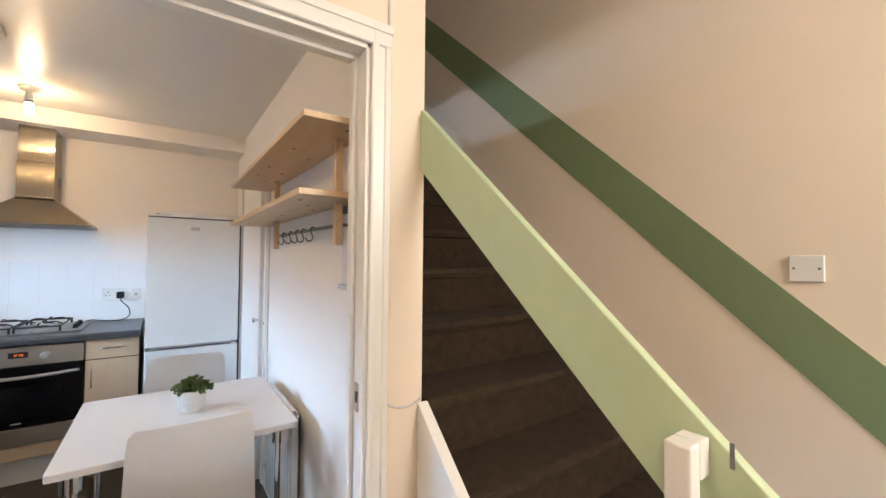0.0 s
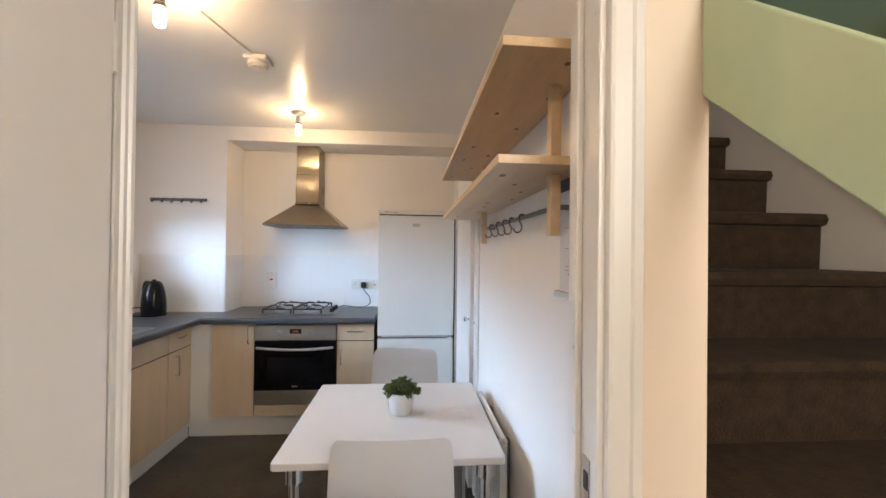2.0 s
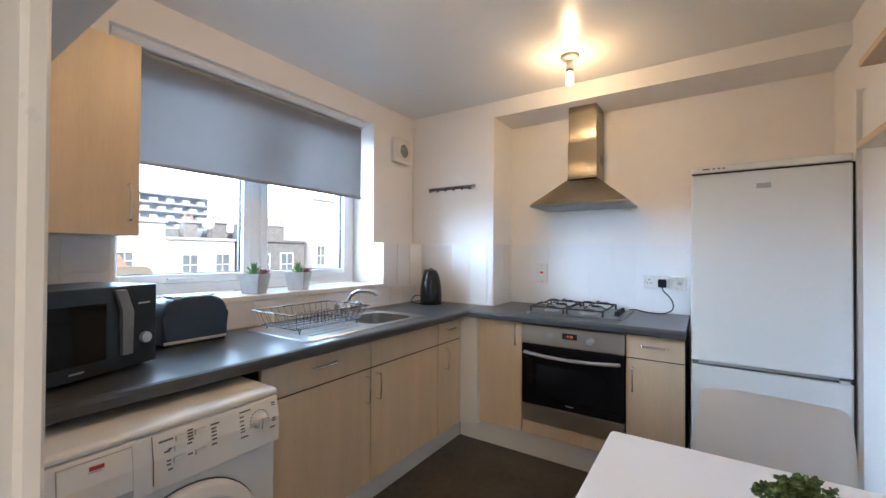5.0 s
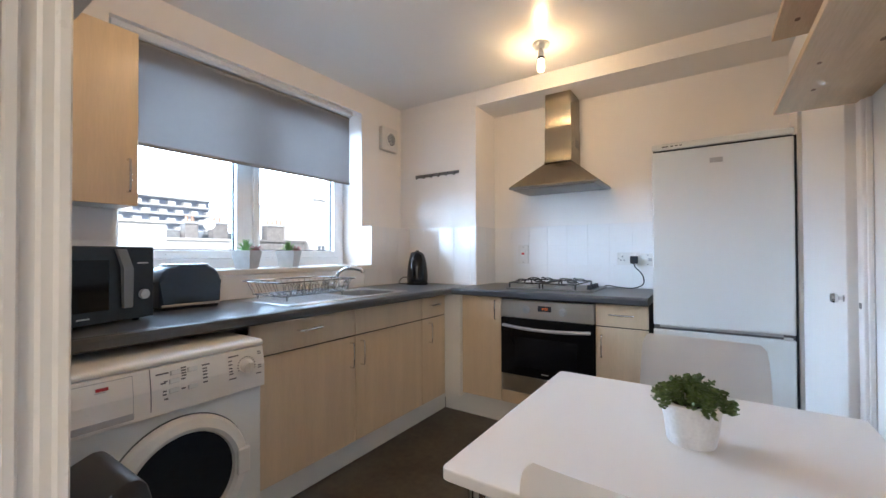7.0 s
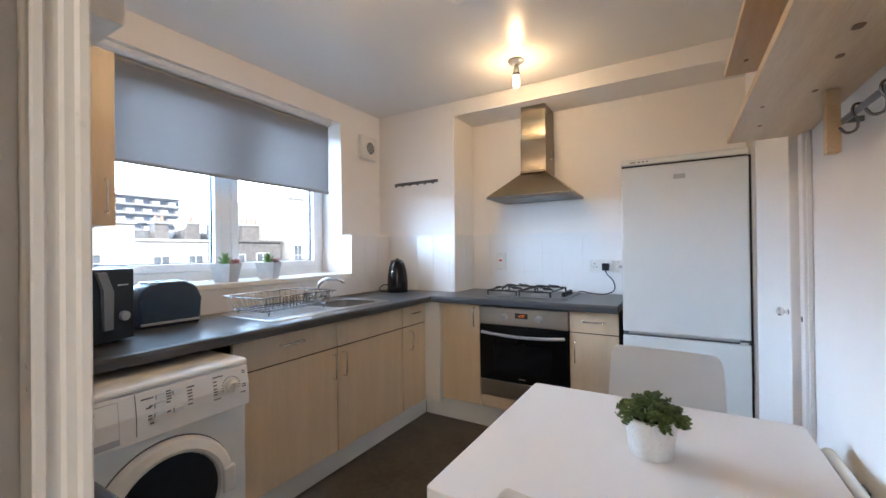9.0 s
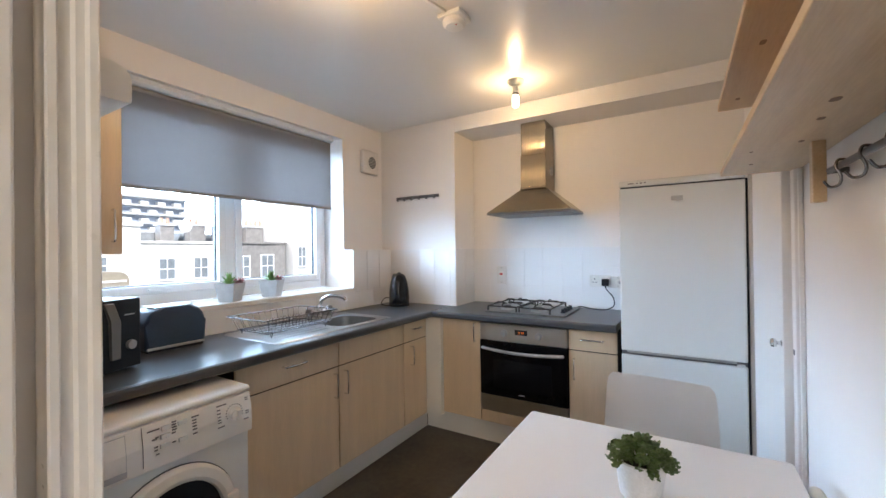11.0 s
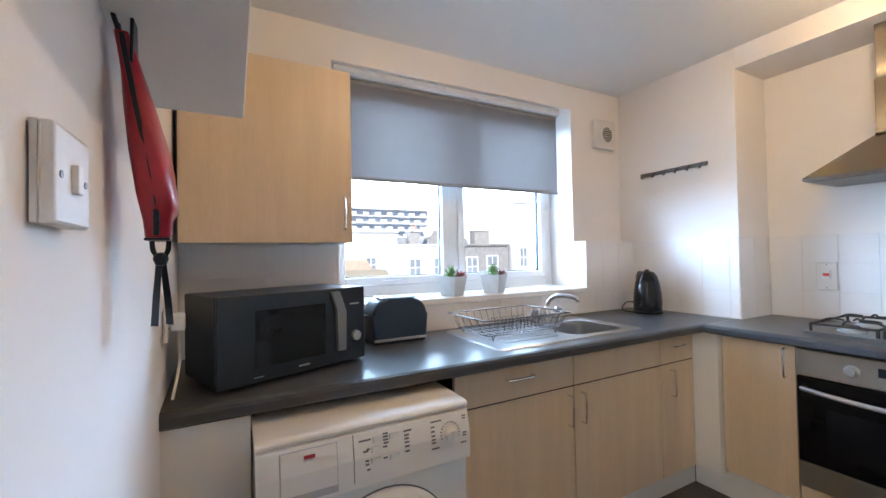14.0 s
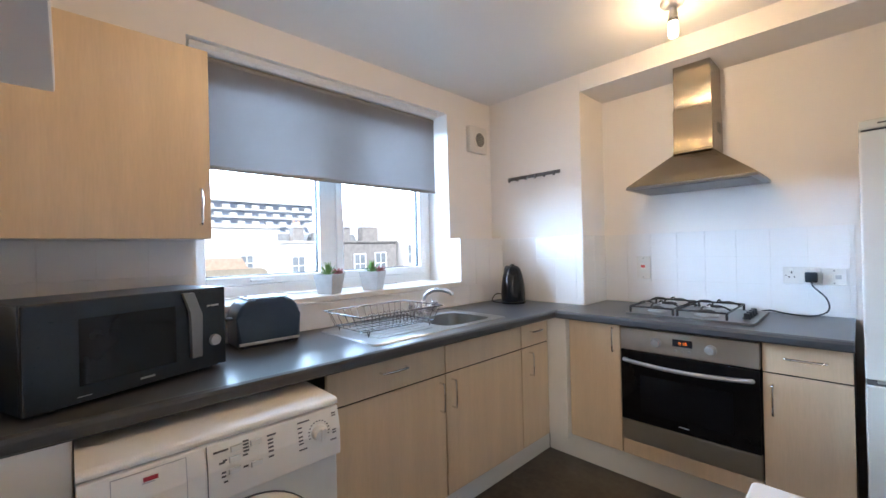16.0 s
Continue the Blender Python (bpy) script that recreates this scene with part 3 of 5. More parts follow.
def unit_west(y0, y1, door_handle, drawer_handle):
    u = thing("base_cabinet", "pale maple base cabinet with a drawer front above its door", "cabinet", (CX, (y0 + y1) / 2, 0), group="pale maple base units")
    h = (y1 - y0) / 2
    part("carcass", box(-0.50, -0.020, -h + 0.001, h - 0.001, 0.145, 0.74), GAPSHADE, u)
    d = part("door", box(-0.019, 0, -h + 0.002, h - 0.002, 0.147, 0.710, 0.002), MAPLE, u)
    f = part("drawer_front", box(-0.019, 0, -h + 0.002, h - 0.002, 0.716, 0.862, 0.002), MAPLE, u)
    # near-black strip fills the gap, so its shade is painted
    part("gap_strip", box(-0.0195, -0.004, -h + 0.002, h - 0.002, 0.7103, 0.7157), GAPSHADE, u, "dark strip painting the shade under the drawer front")
    bow(d, (0, door_handle, 0.615), 0.128, (0, 0, 1), (1, 0, 0))
    if drawer_handle:
        bow(f, (0, 0, 0.80), 0.128 if h > 0.2 else 0.096, (0, 1, 0), (1, 0, 0))
    return u


unit_west(2.130, 2.722, 0.262, True)
unit_west(2.724, 3.322, -0.258, False)
unit_west(3.324, 3.60, -0.06, True)
corner = tagged(part("corner_post", box(CX - 0.02, -1.232, 3.602, NY + 0.3, 0.147, 0.864, 0.001), CREAM), "white melamine corner filler between the units", "filler")
corner2 = thing("base_cabinet", "pale maple corner base cabinet with a full-height door", "cabinet", (-1.075, NY, 0), group="pale maple base units")
part("carcass", box(-0.152, 0.150, 0.020, 0.50, 0.165, 0.864), GAPSHADE, corner2)
d = part("door", box(-0.152, 0.148, 0, 0.019, 0.168, 0.862, 0.002), MAPLE, corner2)
bow(d, (0.115, 0, 0.775), 0.128, (0, 0, 1), (0, -1, 0))
slim = thing("base_cabinet", "slim maple base cabinet with drawer beside the fridge", "cabinet", (-0.178, NY, 0), group="pale maple base units")
part("carcass", box(-0.140, 0.137, 0.020, 0.50, 0.165, 0.864), GAPSHADE, slim)
d = part("door", box(-0.140, 0.137, 0, 0.019, 0.168, 0.724, 0.002), MAPLE, slim)
f = part("drawer_front", box(-0.140, 0.137, 0, 0.019, 0.730, 0.862, 0.002), MAPLE, slim)
# same painted shade strip between this drawer front and door
part("gap_strip", box(-0.140, 0.137, 0.004, 0.0195, 0.7243, 0.7297), GAPSHADE, slim, "dark strip painting the shade under the drawer front")
bow(d, (-0.105, 0, 0.615), 0.128, (0, 0, 1), (0, -1, 0))
bow(f, (0.0, 0, 0.80), 0.128, (1, 0, 0), (0, -1, 0))
housing = thing("oven_housing", "pale maple oven housing unit", "cabinet", (-0.622, NY, 0), group="pale maple base units")
part("carcass", box(-0.299, 0.299, 0.022, 0.50, 0.165, 0.864), GAPSHADE, housing)
part("bottom_panel", box(-0.299, 0.299, 0, 0.019, 0.168, 0.248, 0.002), MAPLE, housing)
structure("plinth_west", box(CX - 0.080, CX - 0.064, 2.130, NY + 0.064, 0.0, 0.145, 0.002), CREAM, "white plinth under the base cabinets", "plinth")
structure("plinth_north", box(CX - 0.062, -0.04, NY + 0.066, NY + 0.082, 0.0, 0.165, 0.002), CREAM, "white plinth under the base cabinets", "plinth")
tagged(part("end_panel", box(-1.88, -1.296, 1.240, 1.460, 0.0, 0.864, 0.002), CREAM), "white melamine end panel beside the washing machine", "panel")

# ---- oven ----
oven = thing("built_in_oven", "stainless steel built-in oven with a black glass door", "oven", (-0.622, NY, 0.25))
part("control_panel", box(-0.297, 0.297, -0.012, 0.022, 0.484, 0.600, 0.003), STEEL, oven, "brushed steel control panel")
od = part("door", box(-0.297, 0.297, -0.014, 0.022, 0.112, 0.480, 0.003), BLACKGLASS, oven, "black glass oven door")
part("inner_window", box(-0.20, 0.20, -0.0150, -0.0142, 0.17, 0.36), KETTLEBLACK, od)
part("handle", tube(smoothed([(-0.265, -0.016, 0.430), (-0.262, -0.040, 0.434), (-0.13, -0.052, 0.426), (0, -0.056, 0.423), (0.13, -0.052, 0.426), (0.262, -0.040, 0.434), (0.265, -0.016, 0.430)], 5), 0.010, sides=10), SILVER, od, "curved silver bar handle", True)
part("badge", box(-0.022, 0.022, -0.0152, -0.0142, 0.138, 0.144), SILVER, od)
part("bottom_trim", box(-0.297, 0.297, -0.012, 0.022, 0.002, 0.108, 0.003), STEEL, oven)
for x in (-0.118, 0.118):
    k = part("knob", lathe([(0.024, 0), (0.024, 0.006), (0.019, 0.010), (0.017, 0.024), (0.004, 0.025)], axis='Y'), SILVER, oven, "round silver control knob", True)
    k.matrix_world = pose(-0.622 + x, NY - 0.012, 0.25 + 0.540, 0, 0, 180)
disp = part("display", box(-0.043, 0.043, -0.0145, -0.0115, 0.535, 0.570, 0.001), BLACK, oven)
segments = {"a": (0, 5, 8, 9), "b": (4, 5, 5, 9), "c": (4, 5, 0, 4), "d": (0, 5, 0, 1), "e": (0, 1, 0, 4), "f": (0, 1, 5, 9), "g": (0, 5, 4, 5)}
for x, lit in ((-0.0210, "bc"), (-0.0115, "abged"), (0.0035, "abcdef"), (0.0130, "abcdef")):
    bm = bmesh.new()
    for c in lit:
        x0, x1, z0, z1 = (0.0013 * v for v in segments[c])
        box(x + x0, x + x1, -0.0156, -0.0147, 0.5465 + z0, 0.5465 + z1, bm=bm)
    part("digit", bm, DIGITS, disp, "glowing amber digit")
for x in (-0.03, 0, 0.03):
    part("button", rod((x, -0.012, 0.515), (x, -0.0165, 0.515), 0.006, sides=12), SILVER, oven)

# ---- hob ----
hob = thing("gas_hob", "stainless steel gas hob with black pan supports", "hob", (-0.635, 3.91, TOP))
part("tray", prism(rounded(-0.285, 0.285, -0.225, 0.225, 0.02), 'z', 0.0005, 0.012, bevel=0.003), HOBSTEEL, hob)
for x, y, r in ((-0.155, -0.10, 0.034), (-0.155, 0.11, 0.042), (0.075, -0.10, 0.042), (0.075, 0.11, 0.034)):
    b = part("burner", lathe([(r + 0.012, 0.0125), (r + 0.012, 0.02), (r, 0.022), (r, 0.03), (0.004, 0.03)], (x, y, 0)), SILVER, hob, "", True)
    part("burner_cap", lathe([(r * 0.85, 0.0305), (r * 0.88, 0.036), (r * 0.6, 0.040), (0.003, 0.041)], (x, y, 0)), IRON, b, "black enamel burner cap", True)
for x in (-0.155, 0.075):
    bm = tube([(x - 0.105, -0.20, 0.044), (x + 0.105, -0.20, 0.044)], 0.005)
    tube([(x - 0.105, 0.205, 0.044), (x + 0.105, 0.205, 0.044)], 0.005, bm)
    tube([(x - 0.105, -0.20, 0.044), (x - 0.105, 0.205, 0.044)], 0.005, bm)
    tube([(x + 0.105, -0.20, 0.044), (x + 0.105, 0.205, 0.044)], 0.005, bm)
    for yc in (-0.10, 0.11):
        for a in range(4):
            c, s = math.cos(radians(90 * a)), math.sin(radians(90 * a))
            tube(smoothed([(x + 0.103 * c, yc + 0.10 * s, 0.046), (x + 0.07 * c, yc + 0.07 * s, 0.062), (x + 0.024 * c, yc + 0.024 * s, 0.060)], 4), 0.0046, bm, 6)
    for px, py in ((-0.105, -0.2), (0.105, -0.2), (-0.105, 0.205), (0.105, 0.205)):
        rod((x + px, py, 0.0122), (x + px, py, 0.044), 0.006, bm=bm, sides=8)
    part("pan_support", bm, IRON, hob, "black wire pan support", True)
for i in range(4):
    part("knob", lathe([(0.017, 0.0122), (0.017, 0.018), (0.013, 0.020), (0.012, 0.040), (0.003, 0.041)], (0.240, -0.10 + 0.065 * i, 0), sides=16), BLACK, hob, "black hob knob", True)

# ---- cooker hood ----
hood = thing("cooker_hood", "brushed steel chimney cooker hood", "cooker hood", (-0.642, N, 1.607))
hw = 0.305
part("rim", box(-hw, hw, -0.39, -0.002, 0.0, 0.014, 0.002), HOBSTEEL, hood)
bm = bmesh.new()
lo4 = [bm.verts.new(p) for p in ((-hw, -0.39, 0.0145), (hw, -0.39, 0.0145), (hw, -0.002, 0.0145), (-hw, -0.002, 0.0145))]
hi4 = [bm.verts.new(p) for p in ((-0.095, -0.235, 0.19), (0.095, -0.235, 0.19), (0.095, -0.002, 0.19), (-0.095, -0.002, 0.19))]
for i in range(4):
    bm.faces.new((lo4[i], lo4[(i + 1) % 4], hi4[(i + 1) % 4], hi4[i]))
bm.faces.new(lo4[::-1]), bm.faces.new(hi4)
part("canopy", bm, HOODSTEEL, hood)
part("lower_duct", box(-0.095, 0.095, -0.235, -0.002, 0.1905, 0.44, 0.002), HOODSTEEL, hood)
part("upper_duct", box(-0.091, 0.091, -0.230, -0.002, 0.4405, 0.6845, 0.002), HOODSTEEL, hood)
# added rod, shaped to catch the bulb light as a bright band
part("collar", rod((-0.0955, -0.2355, 0.196), (0.0955, -0.2355, 0.196), 0.010), HOODSTEEL, hood, "added steel rod that catches a bright band of light", True)
part("filter", box(-hw + 0.03, hw - 0.03, -0.37, -0.03, -0.004, -0.0005, 0.001), DULL, hood, "grey grease filter")
for i in range(5):
    part("vent_slot", box(0.0908, 0.0952, -0.13 + 0.018 * i, -0.120 + 0.018 * i, 0.30, 0.36), BLACK, hood)

# ---- fridge ----
fridge = thing("fridge_freezer", "tall white fridge freezer", "fridge", (0.275, 3.58, 0))
fw = 0.287
part("cabinet", box(-fw + 0.004, fw - 0.004, 0.055, 0.60, 0.02, 1.684, 0.004), WHITE, fridge)
part("lid", box(-fw, fw, -0.005, 0.60, 1.691, 1.724, 0.006), WHITE, fridge)
# black strip paints the shade in the gap below the lid
part("gap_strip", box(-fw + 0.006, fw - 0.006, 0.008, 0.3, 1.6845, 1.6905), BLACK, fridge)
up = part("upper_door", box(-fw, fw, 0, 0.05, 0.774, 1.683, 0.006), WHITE, fridge)
dn = part("lower_door", box(-fw, fw, 0, 0.05, 0.04, 0.752, 0.006), WHITE, fridge)
# dark grey block puts the handle recess's shade into its colour
part("handle_recess", box(-fw + 0.004, fw - 0.004, 0.012, 0.05, 0.7525, 0.7735), GREY, fridge, "grey block for the shade in the handle recess")
part("handle_strip", box(-fw + 0.03, fw - 0.045, -0.003, 0.0115, 0.7640, 0.7735, 0.002), SILVER, fridge, "grey handle strip between the doors")
part("hinge_cover", box(fw - 0.045, fw - 0.012, -0.004, 0.0115, 0.7530, 0.7632, 0.002), WHITE, fridge)
part("badge", box(-0.032, 0.022, -0.0025, -0.0004, 1.600, 1.624, 0.001), SILVER, up, "small grey maker's badge")
part("door_gasket", box(-fw + 0.006, fw - 0.004, 0.0505, 0.0545, 0.05, 1.67), BLACK, fridge)
# black strip stands for the shaded gap between fridge and trim
part("door_shadow_seal", box(fw - 0.003, fw + 0.010, 0.0150, 0.0545, 0.05, 1.690), BLACK, fridge, "black strip for the shade between fridge and trim")
for x, w in ((-0.24, 0.03), (-0.20, 0.012), (-0.18, 0.012), (-0.16, 0.01)):
    part("mark", box(x, x + w, -0.0062, -0.0052, 1.704, 1.710), GREY, fridge)

structure("trim_fridge", box(0.5735, E - 0.0005, 3.592, 3.622, 0.0, 1.99, 0.003), DOORPAINT, "white painted upright trim between fridge and cupboard door", "trim")

# ---- wall cupboard ----
cup = thing("wall_cupboard", "pale maple wall cupboard beside the window", "cupboard", (-1.685, 1.572, 1.352))
part("body", box(-0.312, -0.019, -0.320, 0.279, 0.0, 0.696), CREAM, cup)
d = part("door", box(-0.018, 0, -0.318, 0.280, -0.002, 0.698, 0.002), MAPLE, cup)
# thin dark strip paints the shaded gap along the door's edge
part("edge_gap", box(-0.0185, -0.0005, -0.3212, -0.3190, 0.0, 0.696), GAPSHADE, cup)
bow(d, (0, 0.245, 0.115), 0.128, (0, 0, 1), (1, 0, 0))

# ---- thick white shelf above the switch ----
front = 1.444
tagged(part("wall_shelf", prism([(S - 0.025, 1.608), (front, 1.608), (front + 0.002, 1.612), (front + 0.002, 1.650), (front - 0.001, 1.658), (front - 0.006, 1.664), (front - 0.014, 1.669), (front - 0.026, 1.672), (S - 0.025, 1.674)], 'x', -1.08, -0.515), CREAM), "thick white wall shelf with a rounded front edge above the switch", "shelf")

# ---- washing machine ----
wash = thing("washing_machine", "white front-loading washing machine under the worktop", "washing machine", (-1.145, 1.762, 0))
ww = 0.298
part("casing", box(-0.56, -0.012, -ww, ww, 0.015, 0.816, 0.006), WHITE, wash)
part("top", prism([(-0.56, 0.817), (-0.012, 0.817), (-0.004, 0.820), (-0.003, 0.829), (-0.007, 0.835), (-0.016, 0.838), (-0.56, 0.838)], 'y', -ww - 0.001, ww + 0.001), CREAM, wash, "cream-white top panel")
panel_pts = [(-0.012, 0.672), (0.012, 0.672), (0.010, 0.75), (-0.002, 0.813), (-0.012, 0.816)]
cp = part("control_panel", prism(panel_pts, 'y', -ww, ww, bevel=0.002), CREAM, wash, "cream control panel")
fx = lambda z: 0.012 - 0.002 * (z - 0.672) / 0.078 if z < 0.75 else 0.010 - 0.012 * (z - 0.75) / 0.063


def on_panel(name, y0, y1, z0, z1, mat, proud=0.0012, label=""):
    """A thin plate that follows the bend of the control panel."""
    bm = bmesh.new()
    zs = [z0] + ([0.75] if z0 < 0.749 and z1 > 0.751 else []) + [z1]
    back = [[bm.verts.new((fx(z) + 0.0006, y, z)) for y in (y0, y1)] for z in zs]
    face = [[bm.verts.new((fx(z) + 0.0006 + proud, y, z)) for y in (y0, y1)] for z in zs]
    for k in range(len(zs) - 1):
        for q in (back, face):
            bm.faces.new((q[k][0], q[k][1], q[k + 1][1], q[k + 1][0]))
        for e in (0, 1):
            bm.faces.new((back[k][e], face[k][e], face[k + 1][e], back[k + 1][e]))
    for k in (0, -1):
        bm.faces.new((back[k][0], back[k][1], face[k][1], face[k][0]))
    return part(name, bm, mat, wash, label)


drawer = on_panel("detergent_drawer", -0.243, -0.106, 0.700, 0.803, CREAM, 0.003, "detergent drawer front")
on_panel("drawer_grip", -0.241, -0.104, 0.684, 0.702, PALEGREY, 0.0034)
on_panel("badge_line", -0.190, -0.166, 0.778, 0.7800, PALEGREY, 0.0042)
on_panel("badge", -0.188, -0.160, 0.782, 0.791, RED, 0.0042, "small red maker's badge")
for y0, y1, z0, z1 in ((-0.245, -0.2432, 0.684, 0.805), (-0.1058, -0.104, 0.684, 0.805), (-0.245, -0.104, 0.8035, 0.805)):
    on_panel("drawer_gap", y0, y1, z0, z1, PALEGREY, 0.0016)
on_panel("panel_joint", -0.0625, -0.0605, 0.690, 0.812, GREY, 0.0014)
for y, z in ((0.006, 0.790), (0.001, 0.766), (-0.001, 0.738), (0.054, 0.789), (0.053, 0.736)):
    # grey plate reaching below the button paints its shadow
    on_panel("button_surround", y - 0.014, y + 0.014, z - 0.008, z + 0.0056, PALEGREY, 0.0016)
    on_panel("button", y - 0.013, y + 0.013, z - 0.006, z + 0.0058, WHITE, 0.006, "oblong white button")
for y, z, w in ((-0.030, 0.792, 0.034), (-0.029, 0.764, 0.014), (-0.022, 0.768, 0.010), (-0.026, 0.740, 0.010), (-0.026, 0.730, 0.010), (-0.022, 0.716, 0.010), (0.029, 0.798, 0.014), (0.029, 0.790, 0.014), (0.029, 0.782, 0.014), (0.029, 0.774, 0.014), (0.026, 0.765, 0.012), (0.026, 0.736, 0.012), (0.095, 0.792, 0.024), (0.091, 0.781, 0.014), (0.091, 0.772, 0.014), (0.091, 0.762, 0.014), (0.091, 0.752, 0.014), (0.091, 0.738, 0.014)):
    on_panel("printed_line", y - w / 2, y + w / 2, z - 0.0022, z + 0.0022, GREY, 0.0012)
on_panel("dial_field", 0.168, 0.288, 0.720, 0.806, CREAM, 0.0006)
for i in range(14):
    a = radians(200 - i * 17)
    y, z = 0.230 + 0.031 * math.cos(a), 0.757 + 0.031 * math.sin(a)
    on_panel("dial_mark", y - 0.0025, y + 0.0025, z - 0.0014, z + 0.0014, GREY, 0.0014)
for z, w in ((0.798, 0.036), (0.784, 0.012), (0.772, 0.012), (0.760, 0.012), (0.750, 0.012), (0.741, 0.014), (0.724, 0.024)):
    on_panel("printed_line", 0.168, 0.168 + w, z - 0.002, z + 0.002, GREY, 0.0014)
for y, z, w in ((0.280, 0.797, 0.012), (0.280, 0.790, 0.012), (0.278, 0.750, 0.013), (0.278, 0.742, 0.013), (0.274, 0.722, 0.020)):
    on_panel("printed_line", y - w / 2, y + w / 2, z - 0.0018, z + 0.0018, GREY, 0.0014)
dial = part("dial", lathe([(0.024, 0.0), (0.023, 0.006), (0.019, 0.010), (0.018, 0.020), (0.004, 0.021)], axis='X'), PLASTIC, wash, "round white programme dial", True)
dial.matrix_world = pose(-1.145 + fx(0.757), 1.762 + 0.230, 0.757, 0, 9, 0)
part("dial_grip", box(0.020, 0.026, -0.003, 0.003, -0.018, 0.018, 0.001), PLASTIC, dial)
door = part("door", lathe([(0.205, -0.012), (0.205, 0.004), (0.197, 0.018), (0.170, 0.025), (0.157, 0.018), (0.155, 0.002)], (0, 0.03, 0.435), axis='X', sides=48), CREAM, wash, "round cream porthole door ring", True)
part("porthole", lathe([(0.154, 0.003), (0.146, -0.004), (0.09, -0.008), (0.004, -0.009)], (0, 0.03, 0.435), axis='X', sides=40), PORTHOLE, door, "dark glass porthole", True)
part("door_catch", box(0.006, 0.030, 0.19, 0.235, 0.39, 0.48, 0.006), CREAM, door)
part("door_rim_line", lathe([(0.209, -0.0118), (0.209, -0.0095), (0.2055, -0.009)], (0, 0.03, 0.435), axis='X', sides=48), GREY, door)
for y in (-0.25, 0.25):
    for x in (-0.5, -0.06):
        part("foot", rod((x, y, 0.0), (x, y, 0.016), 0.02), BLACK, wash)

# ---- waste bin ----
waste = thing("waste_bin", "black plastic kitchen bin with a peaked lid", "bin", (-0.90, 1.475, 0))
bm = bmesh.new()
rings = []
for z, w in ((0.0, 0.085), (0.01, 0.090), (0.54, 0.112), (0.548, 0.118), (0.57, 0.118)):
    rings.append([bm.verts.new((u, v, z)) for u, v in rounded(-w, w, -w, w, 0.035, 4)])
for p, q in zip(rings, rings[1:]):
    for i in range(len(p)):
        j = (i + 1) % len(p)
        bm.faces.new((p[i], p[j], q[j], q[i]))
bm.faces.new(rings[0][::-1]), bm.faces.new(rings[-1])
part("body", bm, BINBLACK, waste, "", True)
part("lid", prism([(-0.116, 0.5705), (0.116, 0.5705), (0.112, 0.590), (0.095, 0.655), (0.080, 0.672), (0.060, 0.675), (-0.10, 0.610), (-0.114, 0.595)], 'x', -0.114, 0.114, bevel=0.006), BINBLACK, waste, "dark grey peaked lid", True)

# ---- microwave, turned towards the room ----
mw = thing("microwave_oven", "black microwave oven with a grey door handle", "microwave", (-1.385, 1.43, TOP), rz=0)
ang = math.degrees(math.atan2(1.838 - 1.403, -1.520 + 1.354))
mw.matrix_world = pose(-1.360, 1.405, TOP, 0, 0, ang)
part("casing", box(-0.03, 0.475, 0.012, 0.275, 0.012, 0.272, 0.004), NAVY, mw)
part("front", box(-0.03, 0.475, -0.004, 0.0115, 0.012, 0.272, 0.004), BLACK, mw, "glossy black front")
part("door_window", box(0.075, 0.31, -0.0060, -0.0044, 0.055, 0.225, 0.0005), BLACKGLASS, mw)
part("handle", prism([(0.352, 0.055), (0.385, 0.055), (0.388, 0.19), (0.362, 0.262), (0.326, 0.262), (0.352, 0.20)], 'y', -0.018, -0.0045, bevel=0.003), DARKSILVER, mw, "angled silver-grey handle")
k = part("dial", lathe([(0.018, 0), (0.017, 0.012), (0.004, 0.013)], axis='Y'), SILVER, mw, "small silver dial", True)
k.parent = mw
k.matrix_basis = pose(0.432, -0.0045, 0.098, 0, 0, 180)
part("badge", box(0.212, 0.250, -0.0058, -0.0043, 0.031, 0.036), SILVER, mw)
part("badge_line", box(0.07, 0.10, -0.0052, -0.0043, 0.027, 0.029), PALEGREY, mw)
part("display_mark", box(0.41, 0.45, -0.0058, -0.0043, 0.21, 0.215), PALEGREY, mw)
for x, y in ((0.03, 0.04), (0.44, 0.04), (0.03, 0.25), (0.44, 0.25)):
    part("foot", rod((x, y, 0.0), (x, y, 0.013), 0.012), BLACK, mw)

# ---- toaster ----
toaster = thing("toaster", "dark navy two-slice toaster with a silver base line", "toaster", (-1.79, 2.07, TOP))
tp = rounded(-0.128, 0.128, -0.06, 0.196, 0.075)
tp = [(u, max(v, 0.012)) for u, v in tp]
bm = prism(tp, 'x', -0.075, 0.075)
bmesh.ops.bevel(bm, geom=[e for e in bm.edges if abs(e.verts[0].co.x - e.verts[1].co.x) < 1e-5], offset=0.016, segments=3, profile=0.5, affect='EDGES')
part("shell", bm, TOASTERBLUE, toaster, "", True)
part("top_rim", box(-0.056, 0.056, -0.080, 0.080, 0.1935, 0.2005, 0.003), CHROME, toaster, "chrome slot surround")
for x in (-0.022, 0.022):
    part("slot", box(x - 0.012, x + 0.012, -0.068, 0.068, 0.2002, 0.2018), BLACK, toaster)
part("base_band", box(-0.078, 0.0775, -0.122, 0.122, 0.0125, 0.024, 0.002), SILVER, toaster, "silver band")
part("base", box(-0.07, 0.07, -0.118, 0.118, 0.0, 0.0122, 0.003), BLACK, toaster)
part("lever", box(-0.02, 0.02, -0.150, -0.125, 0.11, 0.125, 0.004), BLACK, toaster)

